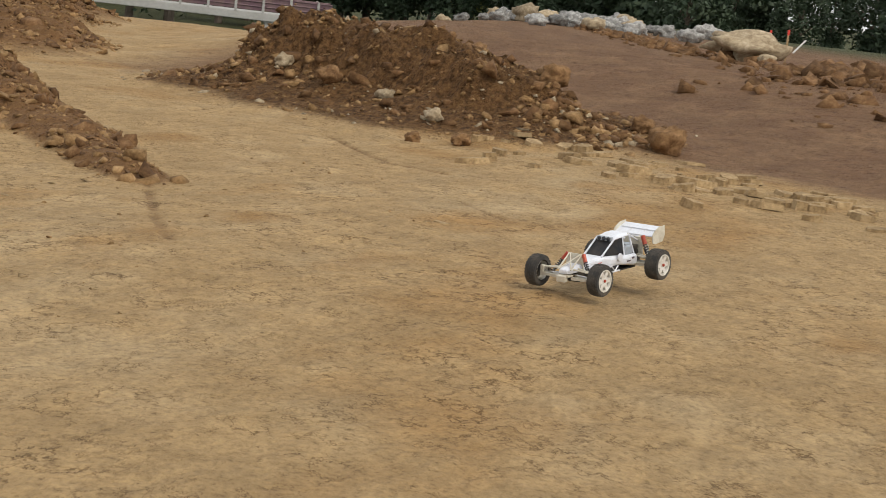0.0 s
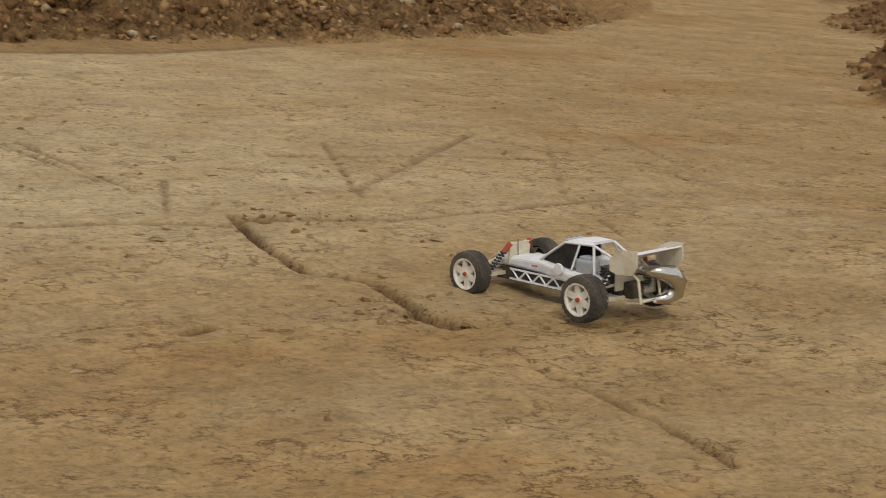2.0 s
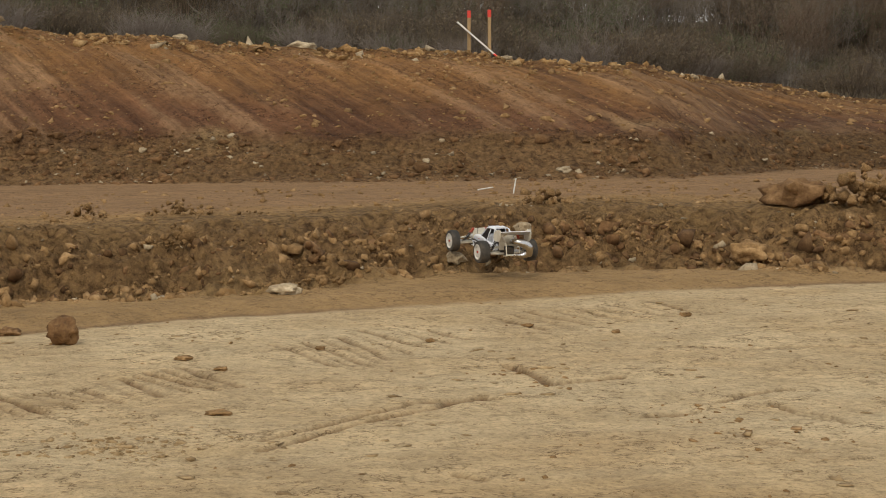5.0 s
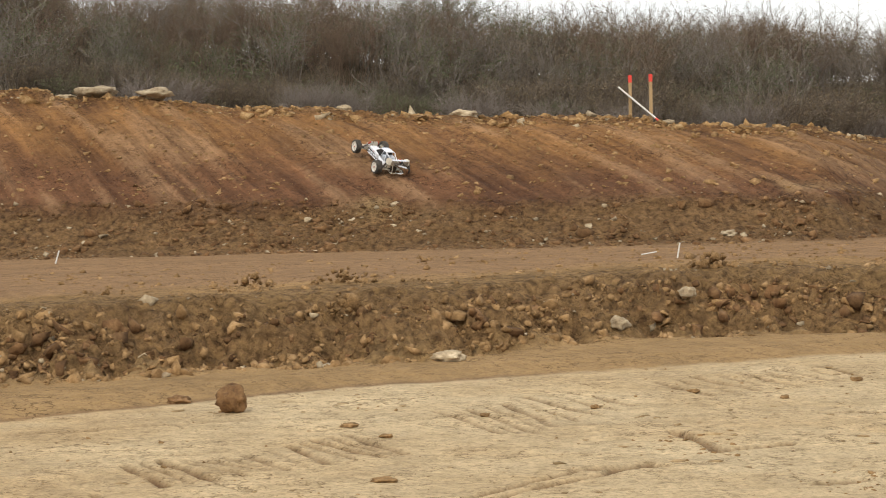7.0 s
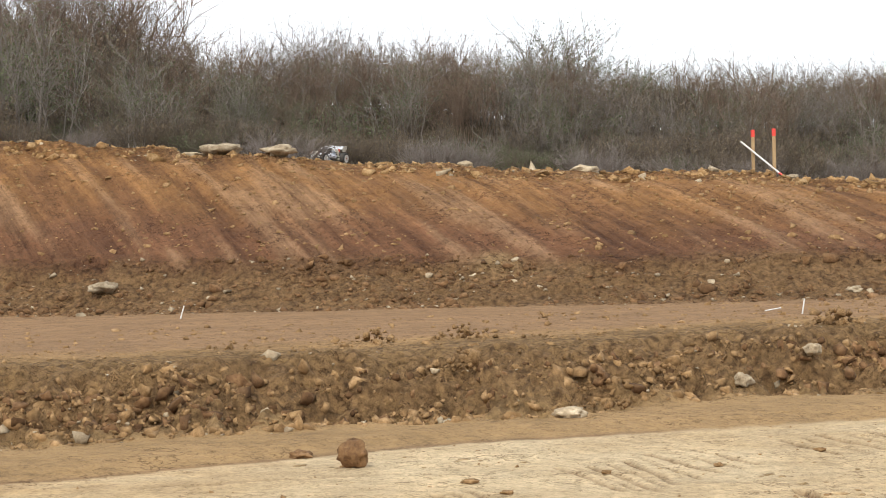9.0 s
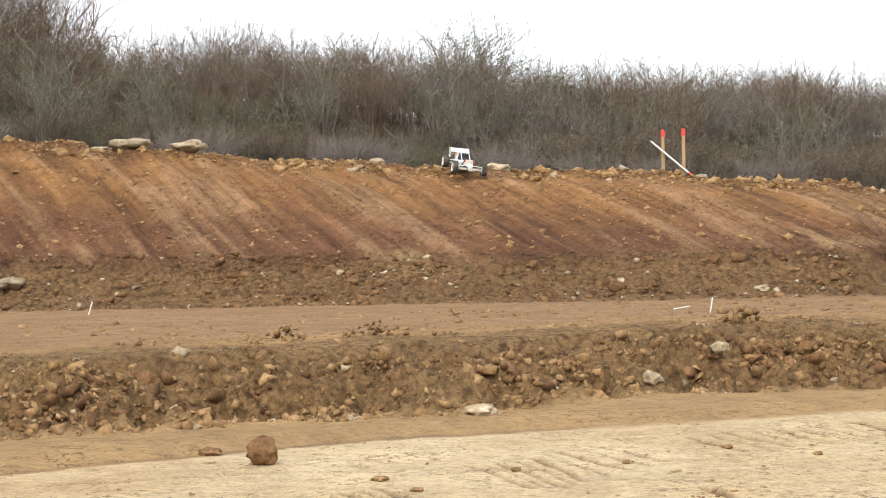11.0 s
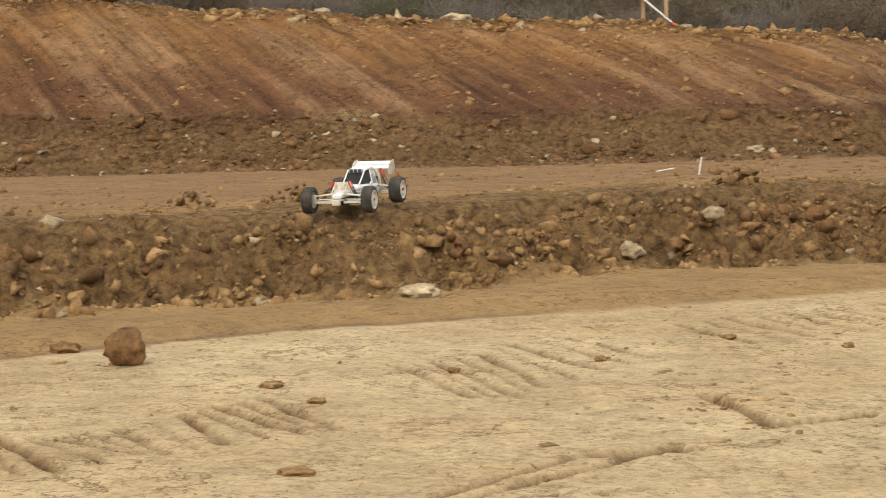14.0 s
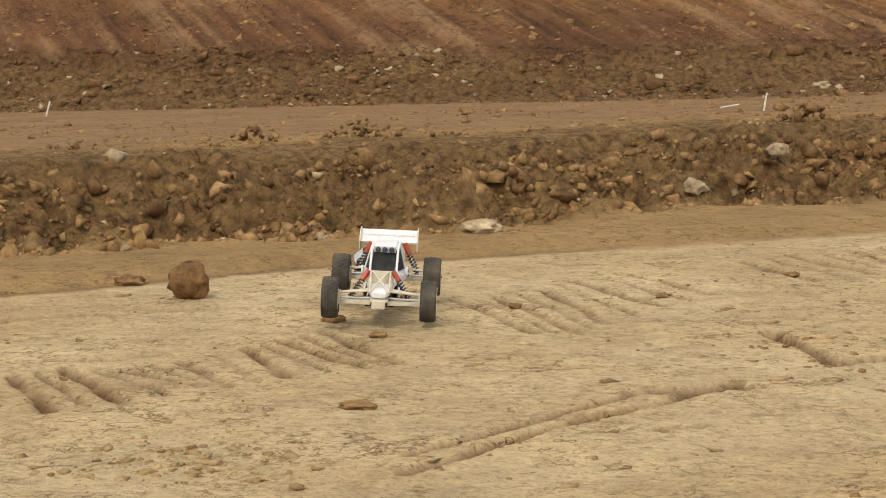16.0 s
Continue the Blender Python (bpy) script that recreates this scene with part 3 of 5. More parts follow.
def soil(x, y, z):
    """Colour of the earth: pale clay pad, brown subsoil, reddish track and bank."""
    rub, edge, u = np.interp(x, RUB_X, RUB_Y), np.interp(x, EDGE_X, EDGE_Y), bank_u(x, y)
    n1, n2, n3 = fbm(x * 0.5, y * 0.5, 4, 71), fbm(x * 1.7, y * 2.6, 4, 73), fbm(x * 6, y * 6, 3, 75)
    tan, pale, ochre = np.array((0.455, 0.307, 0.15)), np.array((0.62, 0.486, 0.302)), np.array((0.385, 0.222, 0.084))
    track, rust, damp = np.array((0.30, 0.18, 0.09)), np.array((0.27, 0.135, 0.05)), np.array((0.16, 0.075, 0.036))
    c = np.broadcast_to(tan, x.shape + (3,)).copy()
    wide = step01(7.5, 2.0, np.abs(x - 0.2 * y + 0.6)) * step01(4, 7, y)
    c = mixc(c, pale, np.clip(0.75 * wide + 0.35 * n2 + 0.25 * n1, 0, 1))
    c = mixc(c, ochre, np.clip(1.5 * (fbm(x * 0.9, y * 1.3, 4, 77) - 0.08), 0, 0.85) * (1 - 0.75 * wide))
    # scuffed strip between the pad's edge and the rubble
    b = y - edge
    c = mixc(c, np.array((0.36, 0.23, 0.105)), step01(-0.05, 0.12, b + 0.06 * n3))
    c = mixc(c, np.array((0.33, 0.198, 0.09)), step01(-0.2, 0.25, y - rub + 0.15 * n2) * step01(16, 13, x))
    c = mixc(c, np.array((0.335, 0.205, 0.09)), step01(0.7, 1.2, y - rub + 0.4 * n2) * step01(16, 13, x))
    c = mixc(c, track, step01(2.2, 3.0, y - rub + 0.4 * n2) * step01(18, 14, x))
    # rough apron, bank face, crest
    c = mixc(c, np.array((0.27, 0.157, 0.071)), step01(-1.1, -0.7, u + 0.15 * n2) * step01(30, 22, x))
    face = step01(0.0, 0.35, u + 0.2 * n2) * step01(30, 22, x)
    c = mixc(c, damp, face)
    c = mixc(c, rust, face * step01(0.6, 1.9, u + 0.5 * n1 + 0.35 * n2))
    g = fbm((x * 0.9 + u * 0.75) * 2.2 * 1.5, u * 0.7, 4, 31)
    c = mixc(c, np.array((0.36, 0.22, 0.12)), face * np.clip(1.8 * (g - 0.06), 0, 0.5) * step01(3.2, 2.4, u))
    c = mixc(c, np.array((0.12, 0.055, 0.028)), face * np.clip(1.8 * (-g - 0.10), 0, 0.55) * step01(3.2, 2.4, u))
    c = mixc(c, np.array((0.40, 0.27, 0.13)), 0.7 * step01(0.15, 0.5, fbm(x * 0.8, y * 0.8, 3, 79)) * step01(-0.1, 0.3, u) * step01(0.9, 0.4, u))
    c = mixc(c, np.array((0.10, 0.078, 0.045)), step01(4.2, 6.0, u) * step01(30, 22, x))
    # dimmer brightness painted into the bank's colour further along, up to 0.3
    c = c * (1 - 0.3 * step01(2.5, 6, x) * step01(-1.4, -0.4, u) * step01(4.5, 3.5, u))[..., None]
    # ramp of reddish soil, heaps, open ground beyond
    ramp = step01(14.6, 16.0, x - 0.25 * (y - 4) + 0.5 * n2) * step01(14.5, 12, y - 0.22 * (x - 20))
    c = mixc(c, np.array((0.19, 0.105, 0.056)), ramp)
    c = mixc(c, np.array((0.26, 0.155, 0.082)), ramp * np.clip(n2 + 0.2, 0, 0.6))
    for hx, hy, ha, hl, hw, hh in HEAPS:
        ca, q = math.cos(ha), math.sin(ha)
        d = np.sqrt((((x - hx) * ca + (y - hy) * q) / hl) ** 2 + ((-(x - hx) * q + (y - hy) * ca) / hw) ** 2) + 0.16 * fbm(x * 1.1, y * 1.1, 3, 51)
        c = mixc(c, np.array((0.20, 0.105, 0.042)), step01(1.0, 0.75, d))
    c = mixc(c, np.array((0.20, 0.105, 0.042)), step01(0.02, 0.1, dug_heap(x, y)))
    r, az = np.hypot(x, y), np.degrees(np.arctan2(x, y))
    c = mixc(c, np.array((0.07, 0.075, 0.03)), np.clip(step01(42, 60, r) + step01(33, 40, r) * step01(36, 30, az) * 0, 0, 1))
    # darker brown in the scores, by their depth, and along the pad's edge
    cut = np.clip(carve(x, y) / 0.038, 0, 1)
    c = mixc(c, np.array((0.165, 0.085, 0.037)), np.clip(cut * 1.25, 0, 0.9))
    line = step01(0.10, 0.0, np.abs(b - 0.03 + 0.05 * n3)) * step01(-0.25, 0.25, n1 + 0.2) * step01(9, 6, x)
    c = mixc(c, np.array((0.20, 0.11, 0.05)), 0.75 * line)
    return np.clip(c * (1 + 0.10 * n3[..., None]), 0.02, 0.8)


def build_ground():
    az = np.radians(np.concatenate([np.arange(-24, 30, 0.1), np.arange(30, 90, 0.14), np.arange(90, 336, 5.0)]))
    rr = [0.05, 0.5, 1.2, 2.0, 2.6, 3.0, 3.4]
    while rr[-1] < 29:
        rr.append(rr[-1] * 1.0042)
    while rr[-1] < 1500:
        rr.append(rr[-1] * 1.035)
    r = np.array(rr)
    x, y = r[:, None] * np.sin(az), r[:, None] * np.cos(az)
    z = land(x, y)
    n, m = x.shape
    i = np.arange(n * m).reshape(n, m)
    j = np.roll(i, -1, axis=1)
    quads = np.stack([i[:-1], i[1:], j[1:], j[:-1]], -1).reshape(-1, 4)
    me = soft_mesh(fast_mesh("ground", np.stack([x, y, z], -1).reshape(-1, 3), quads))
    col = np.ones((n * m, 4), np.float32)
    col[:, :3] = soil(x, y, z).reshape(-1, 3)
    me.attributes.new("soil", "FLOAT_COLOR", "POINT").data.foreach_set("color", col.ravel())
    u, off = bank_u(x, y), y - np.interp(x, RUB_X, RUB_Y)
    zone = np.ones((n * m, 4), np.float32)
    zone[:, 0] = (step01(0.1, 0.5, u) * step01(3.1, 2.4, u) * step01(24, 18, x)).ravel()
    heap = step01(0.02, 0.1, dug_heap(x, y))
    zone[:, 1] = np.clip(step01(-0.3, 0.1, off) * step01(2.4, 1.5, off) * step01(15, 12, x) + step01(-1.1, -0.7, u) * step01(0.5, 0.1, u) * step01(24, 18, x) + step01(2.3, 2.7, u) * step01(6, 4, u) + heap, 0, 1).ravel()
    zone[:, 2] = step01(0.1, -0.2, y - np.interp(x, EDGE_X, EDGE_Y)).ravel()
    me.attributes.new("zone", "FLOAT_COLOR", "POINT").data.foreach_set("color", zone.ravel())
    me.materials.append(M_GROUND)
    return tagged(new("ground", me), "cracked yellow clay pad with brown track and earth bank", "ground", kind="structure")


build_ground()


# ---- clods, stones and rubble ----
def lump(seed, subdiv=2, rough=0.38, sharp=1.0):
    """Vertices and triangles of one uneven clod, about one metre across."""
    bm = bmesh.new()
    bmesh.ops.create_icosphere(bm, subdivisions=subdiv, radius=0.5)
    off = Vector((seed * 7.31, seed * 3.7, seed * 1.9))
    for v in bm.verts:
        d = v.co.normalized()
        k = 1 + rough * noise.noise(d * 1.6 + off) + 0.6 * rough * noise.noise(d * 3.7 + off) + 0.4 * rough * abs(noise.noise(d * 7.1 + off)) * sharp
        v.co = d * 0.5 * k
    vs = np.array([v.co[:] for v in bm.verts], np.float32)
    fs = np.array([[v.index for v in f.verts] for f in bm.faces], np.int32)
    bm.free()
    return vs, fs


def shard(seed, n=16):
    """An angular clod: the hull of a few points."""
    g = random.Random(seed)
    bm = bmesh.new()
    for _ in range(n):
        d = Vector((g.gauss(0, 1), g.gauss(0, 1), g.gauss(0, 1))).normalized() * g.uniform(0.32, 0.6)
        bm.verts.new(d)
    r = bmesh.ops.convex_hull(bm, input=bm.verts)
    bmesh.ops.delete(bm, geom=[v for v in bm.verts if not v.link_faces], context="VERTS")
    bm.verts.index_update()
    vs = np.array([v.co[:] for v in bm.verts], np.float32)
    fs = np.array([[v.index for v in f.verts] for f in bm.faces], np.int32)
    bm.free()
    return vs, fs


LUMPS = [shard(k, 11) for k in range(10)] + [lump(k, 1, 1.7) for k in range(16)]
BIG_LUMPS = [lump(40 + k, 3, 0.55) for k in range(8)]


def turns(n, rng):
    q = rng.normal(size=(n, 4))
    q /= np.linalg.norm(q, axis=1)[:, None]
    w, x, y, z = q.T
    return np.stack([1 - 2 * (y * y + z * z), 2 * (x * y - w * z), 2 * (x * z + w * y), 2 * (x * y + w * z), 1 - 2 * (x * x + z * z), 2 * (y * z - w * x),
                     2 * (x * z - w * y), 2 * (y * z + w * x), 1 - 2 * (x * x + y * y)], -1).reshape(n, 3, 3)


def scatter(name, places, sizes, material, label, category, seed=1, sink=0.5, flat=0.75):
    """Many lumps lying on the land, as one object."""
    rng = np.random.default_rng(seed)
    n = len(places)
    z = land(places[:, 0], places[:, 1])
    rot, which, V, Fc, base = turns(n, rng), rng.integers(0, len(LUMPS), n), [], [], 0
    for k in range(n):
        v, f = LUMPS[which[k]]
        p = (v * rng.uniform(0.7, 1.25, 3)) @ rot[k].T * sizes[k]
        p[:, 2] *= flat
        V.append(p + (places[k, 0], places[k, 1], z[k] + sizes[k] * (0.5 - sink) * flat))
        Fc.append(f + base)
        base += len(v)
    me = fast_mesh(name, np.concatenate(V), np.concatenate(Fc))
    me.materials.append(material)
    return tagged(new(name, me), label, category, kind="stuff")


rng = np.random.default_rng(5)


def along(n, xs, ys, x0, x1, lo, hi, clump=0.6):
    """Places along a line in plan, bunched, between two offsets from it."""
    x = rng.uniform(x0, x1, n * 3)
    o = rng.uniform(lo, hi, n * 3)
    keep = rng.uniform(0, 1, n * 3) < 0.25 + clump * step01(-0.15, 0.35, fbm(x * 1.4, o * 1.8, 3, 91))
    x, o = x[keep][:n], o[keep][:n]
    return np.stack([x, np.interp(x, xs, ys) + o], -1)


def sizes(n, lo, hi, power=2.5):
    return lo + (hi - lo) * rng.uniform(0, 1, n) ** power


P = along(5600, RUB_X, RUB_Y, -5.5, 13.5, -0.25, 0.8, 0.75)
scatter("rubble", P, sizes(len(P), 0.015, 0.10, 3.2), M_CLOD, "broken brown clay clods heaped along the track", "rubble", 2, sink=0.68, flat=0.9)
P = along(2000, RUB_X, RUB_Y, -5.5, 13.5, 0.05, 0.7, 0.75)
scatter("rubble", P, sizes(len(P), 0.02, 0.13, 3.5), M_CLOD_DARK, "dark damp clay clods along the track", "rubble", 3, sink=0.65, flat=0.9)
P = along(300, RUB_X, RUB_Y, -5.5, 13.5, -0.3, 1.3)
scatter("stone_debris", P, sizes(len(P), 0.02, 0.13, 4), M_STONE, "pale stones among the brown clods", "stones", 4)
P = along(3800, TOE_X, TOE_Y, -9, 8, -1.0, 0.35, 0.8)
scatter("rubble", P, sizes(len(P), 0.02, 0.12, 4.5), M_CLOD_DARK, "dark crumbled clods at the foot of the bank", "rubble", 6, sink=0.66)
P = along(420, TOE_X, TOE_Y, -9, 8, -1.0, 0.35, 0.8)
scatter("stone_debris", P, sizes(len(P), 0.02, 0.09, 4), M_STONE, "pale stones at the foot of the bank", "stones", 7)
P = along(4500, TOE_X, TOE_Y, -9, 9, 0.4, 4.2, 0.5)
scatter("rubble", P, sizes(len(P), 0.015, 0.09, 4), M_CLOD, "loose crumbs on the face of the bank", "rubble", 8, sink=0.7)
P = along(150, TOE_X, TOE_Y, -9, 9, 2.3, 4.2, 0.5)
scatter("stone_debris", P, sizes(len(P), 0.03, 0.17, 4), M_STONE, "pale stones along the crest of the bank", "stones", 9)
P = along(1500, RUB_X, RUB_Y, -6, 9, 1.1, 5.5, 0.4)
scatter("rubble", P, sizes(len(P), 0.02, 0.07, 4), M_CLOD, "small crumbs on the brown track", "rubble", 10)
P = np.stack([rng.uniform(-3.5, 11, 1600), rng.uniform(3.6, 12.5, 1600)], -1)
P = P[P[:, 1] < np.interp(P[:, 0], EDGE_X, EDGE_Y)]
scatter("gravel", P, sizes(len(P), 0.006, 0.03, 5), M_CLOD, "small brown pebbles scattered on the clay pad", "gravel", 11)


def heap_places(n, scale=1.0, which=range(len(HEAPS))):
    out = []
    for hx, hy, ha, hl, hw, hh in [HEAPS[k] for k in which]:
        m = int(n * hl * hw)
        a, d = rng.uniform(0, 2 * math.pi, m), rng.uniform(0, 1, m) ** 0.5 * scale
        p, w = hl * d * np.cos(a), hw * d * np.sin(a)
        out.append(np.stack([hx + p * math.cos(ha) - w * math.sin(ha), hy + p * math.sin(ha) + w * math.cos(ha)], -1))
    return np.concatenate(out)


def crest_places(n, reach):
    """Places scattered over the dug heap, thickest at its foot."""
    k = rng.uniform(0, len(CREST) - 1.001, n)
    i = k.astype(int)
    c = np.array(CREST)
    p = c[i] + (c[i + 1] - c[i]) * (k - i)[:, None]
    a, d = rng.uniform(0, 2 * math.pi, n), rng.uniform(0, 1, n) ** 0.6 * reach * p[:, 3]
    return p[:, :2] + np.stack([d * np.cos(a), d * np.sin(a)], -1)


P = np.concatenate([heap_places(150, 1.0), crest_places(1500, 0.95)])
scatter("rubble", P, sizes(len(P), 0.025, 0.13, 4), M_CLOD, "brown clods on the dug heaps", "rubble", 12)
P = np.concatenate([heap_places(80, 0.9), crest_places(900, 0.9)])
scatter("rubble", P, sizes(len(P), 0.03, 0.18, 3.5), M_CLOD_DARK, "dark clods on the dug heaps", "rubble", 13)
P = crest_places(260, 1.05)
scatter("stone_debris", P, sizes(len(P), 0.03, 0.11, 3), M_STONE, "pale stones round the dug heap", "stones", 14)

for cx, cy, n in ((-1.05, 7.1, 150), (-0.85, 7.0, 120), (3.15, 4.95, 90), (3.5, 6.55, 80), (1.0, 8.6, 60), (1.6, 7.6, 40), (1.8, 7.0, 40)):
    P = np.stack([rng.normal(cx, 0.16, n), rng.normal(cy, 0.16, n)], -1)
    scatter("crust_debris", P, sizes(len(P), 0.008, 0.04, 3), M_SLAB if cy > 6.9 and cx < 0 else M_CLOD, "broken flakes of clay crust on the pad", "debris", int(20 + cx * 3 + cy), flat=0.5)
P = np.stack([rng.uniform(-3, 9, 2600), rng.uniform(3.6, 12, 2600)], -1)
P = P[(P[:, 1] < np.interp(P[:, 0], EDGE_X, EDGE_Y) - 0.1) & (fbm(P[:, 0] * 0.8, P[:, 1] * 0.8, 3, 97) > 0.02)]
scatter("crust_debris", P, sizes(len(P), 0.012, 0.06, 3), M_SLAB, "loose flakes of yellow clay crust on the pad", "debris", 41, flat=0.22)


# ---- single clods, stones and sticks ----
def single(name, k, x, y, size, squash, material, label, category, turn=0.0, sink=0.22, dz=0.0, group=""):
    v, f = BIG_LUMPS[k % len(BIG_LUMPS)]
    v = v * np.array((1, 0.85, squash)) * size
    lo = v[:, 2].min()
    me = fast_mesh(name, v - (0, 0, lo * (1 - sink * 2)), f)
    me.materials.append(material)
    ob = new(name, me)
    ob.matrix_basis = pose(x, y, float(land(np.array([x]), np.array([y]))[0]) + dz, 0, 0, turn)
    return tagged(ob, label, category, group)


single("boulder_clod", 0, -1.60, 10.0, 0.17, 0.92, M_CLOD_RED, "rounded red-brown clay boulder lying on the pad", "clod", 30, 0.06)
single("clod", 1, -2.02, 10.5, 0.15, 0.35, M_CLOD_RED, "small flat brown clod on the pad", "clod", 10)
for k, (x, y, s, q) in enumerate([(-0.85, 9.35, 0.09, 0.3), (-0.62, 9.0, 0.07, 0.3), (0.55, 9.95, 0.06, 0.4), (-0.1, 9.6, 0.06, 0.4), (-0.55, 7.75, 0.12, 0.15), (1.2, 10.6, 0.07, 0.4), (2.3, 11.0, 0.08, 0.4), (1.7, 10.2, 0.06, 0.4)]):
    single("clod", 2 + k, x, y, s, q, M_CLOD, "small brown clod on the yellow clay", "clod", 40 * k, group="clods on the pad")


CLOD_MESHES = []
for v, f in BIG_LUMPS + LUMPS[:13]:
    me = fast_mesh("clod", v, f)
    me.materials.append(M_CLOD)
    CLOD_MESHES.append(me)


def clump(x, y, w, h, n, seed, label):
    """A torn, upright pile of soil; each clod a part."""
    g = np.random.default_rng(seed)
    root = new("clod_clump")
    root.matrix_basis = pose(x, y, float(land(np.array([x]), np.array([y]))[0]) - 0.01)
    for k in range(n):
        u = g.uniform(0, 1) ** 0.8
        hh = h * g.uniform(0, 1) * (1 - u) ** 0.7
        a = g.uniform(0, 6.28)
        s = g.uniform(0.25, 0.75) * h * (0.42 if k > 3 else 0.75)
        ob = new("clod", CLOD_MESHES[g.integers(8, len(CLOD_MESHES))])
        ob.parent = root
        ob.matrix_basis = pose(w * 0.5 * u * math.cos(a), w * 0.28 * u * math.sin(a), hh * 0.85 + s * 0.15, *g.uniform(0, 360, 3)) @ Matrix.Diagonal((s, s, s, 1))
    return tagged(root, label, "clod", "clumps on the track")


for k, (x, y, w, h, n) in enumerate([(1.86, 15.0, 0.52, 0.25, 30), (-2.07, 14.1, 0.34, 0.17, 16), (-1.29, 14.1, 0.55, 0.17, 24), (-0.67, 14.15, 0.34, 0.07, 14), (-0.12, 14.4, 0.24, 0.06, 10), (-3.2, 13.6, 0.45, 0.09, 14), (0.35, 13.35, 0.3, 0.16, 14),
                                      (-1.2, 12.75, 0.5, 0.2, 22), (-0.1, 12.5, 0.4, 0.12, 14), (4.62, 14.6, 0.75, 0.36, 40), (5.3, 14.7, 0.35, 0.28, 18), (5.35, 14.2, 0.4, 0.3, 18)]):
    clump(x, y, w * 1.1, h * 1.05, 2 * n, 100 + k, "torn brown soil clump standing on the track")
P = along(1500, TOE_X, TOE_Y, -9, 10, 2.4, 3.3, 0.9)
scatter("rubble", P, sizes(len(P), 0.03, 0.16, 4), M_SLAB_BROWN, "yellowish clods along the crest of the bank", "rubble", 18, sink=0.62)
single("boulder_clod", 5, 4.08, 14.8, 0.52, 0.5, M_CLOD_RED, "smooth brown clay block beside the rubble", "clod", 20)
for k, (x, y, s, q, m) in enumerate([(-0.37, 12.1, 0.22, 0.35, M_STONE), (0.95, 13.5, 0.15, 0.7, M_STONE), (1.55, 14.0, 0.14, 0.7, M_STONE), (-5.42, 23.0, 0.62, 0.28, M_STONE), (-4.56, 22.7, 0.42, 0.35, M_STONE), (-2.1, 23.55, 0.2, 0.6, M_STONE),
                                     (-0.45, 23.7, 0.4, 0.3, M_STONE), (-6.13, 19.7, 0.33, 0.4, M_STONE), (2.67, 19.75, 0.2, 0.4, M_STONE), (3.4, 13.75, 0.34, 0.5, M_CLOD), (-5.9, 23.2, 0.3, 0.3, M_STONE), (2.35, 23.6, 0.25, 0.4, M_STONE), (5.0, 14.5, 0.34, 0.12, M_BOARD)]):
    single("stone", k, x, y, s, q, m, "pale weathered stone lying in the brown soil", "stone", 37 * k, group="stones")
for k, (x, y, s) in enumerate([(16.0, 4.6, 0.42), (15.0, 6.9, 0.2), (15.6, 7.8, 0.2), (16.4, 9.6, 0.22), (14.2, 6.2, 0.2), (13.9, 6.6, 0.16), (17.0, 5.2, 0.28), (16.6, 6.2, 0.36), (17.3, 7.5, 0.34), (15.9, 8.7, 0.26)]):
    single("stone" if k in (1, 2, 3) else "boulder_clod", k + 3, x, y, s, 0.75, M_STONE if k in (1, 2, 3) else M_CLOD_RED, "pale stone at the foot of the heap" if k in (1, 2, 3) else "large brown clay lump on the dug heap", "stone" if k in (1, 2, 3) else "clod", 50 * k, group="lumps of the heap")


def stick(pts, r, label):
    bm = tube(bmesh.new(), pts, r, 6)
    ob = part("stick", bm, M_BOARD, None)
    return tagged(ob, label, "stick")


def on(x, y, dz=0.0):
    return (x, y, float(land(np.array([x]), np.array([y]))[0]) + dz)


stick([on(1.76, 16.8, -0.03), on(1.79, 16.8, 0.15)], 0.008, "thin pale stick upright in the track")
stick([on(1.45, 17.3, 0.01), on(1.62, 17.45, 0.03)], 0.007, "thin pale stick lying on the track")
stick([on(-4.75, 18.0, -0.02), on(-4.7, 18.0, 0.14)], 0.008, "thin pale stick leaning in the track")

# ---- ledge of shale slabs at the edge of the pad ----
g = np.random.default_rng(77)
for k in range(95):
    t = g.uniform(0, 1)
    x = 14.6 - 1.8 * t + g.normal(0, 0.5)
    y = 5.4 - 3.6 * t + g.normal(0, 0.6)
    bm = bmesh.new()
    n, a0, sz = g.integers(5, 8), g.uniform(0, 6), g.uniform(0.06, 0.24)
    pts = [(sz * g.uniform(0.6, 1) * math.cos(a0 + 6.283 * i / n), sz * 0.6 * g.uniform(0.6, 1) * math.sin(a0 + 6.283 * i / n)) for i in range(n)]
    th = g.uniform(0.03, 0.08)
    lo, hi = [bm.verts.new((px, py, 0)) for px, py in pts], [bm.verts.new((px * 0.93, py * 0.93, th)) for px, py in pts]
    bm.faces.new(lo[::-1])
    bm.faces.new(hi)
    for i in range(n):
        bm.faces.new((lo[i], lo[(i + 1) % n], hi[(i + 1) % n], hi[i]))
    ob = part("shale_piece", bm, M_SLAB, None)
    ob.matrix_basis = pose(*on(x, y, -0.008), g.uniform(-7, 7), g.uniform(-7, 7), g.uniform(0, 360))
    tagged(ob, "thin yellow-brown shale slab lying on the clay", "shale", "shale of the ledge")


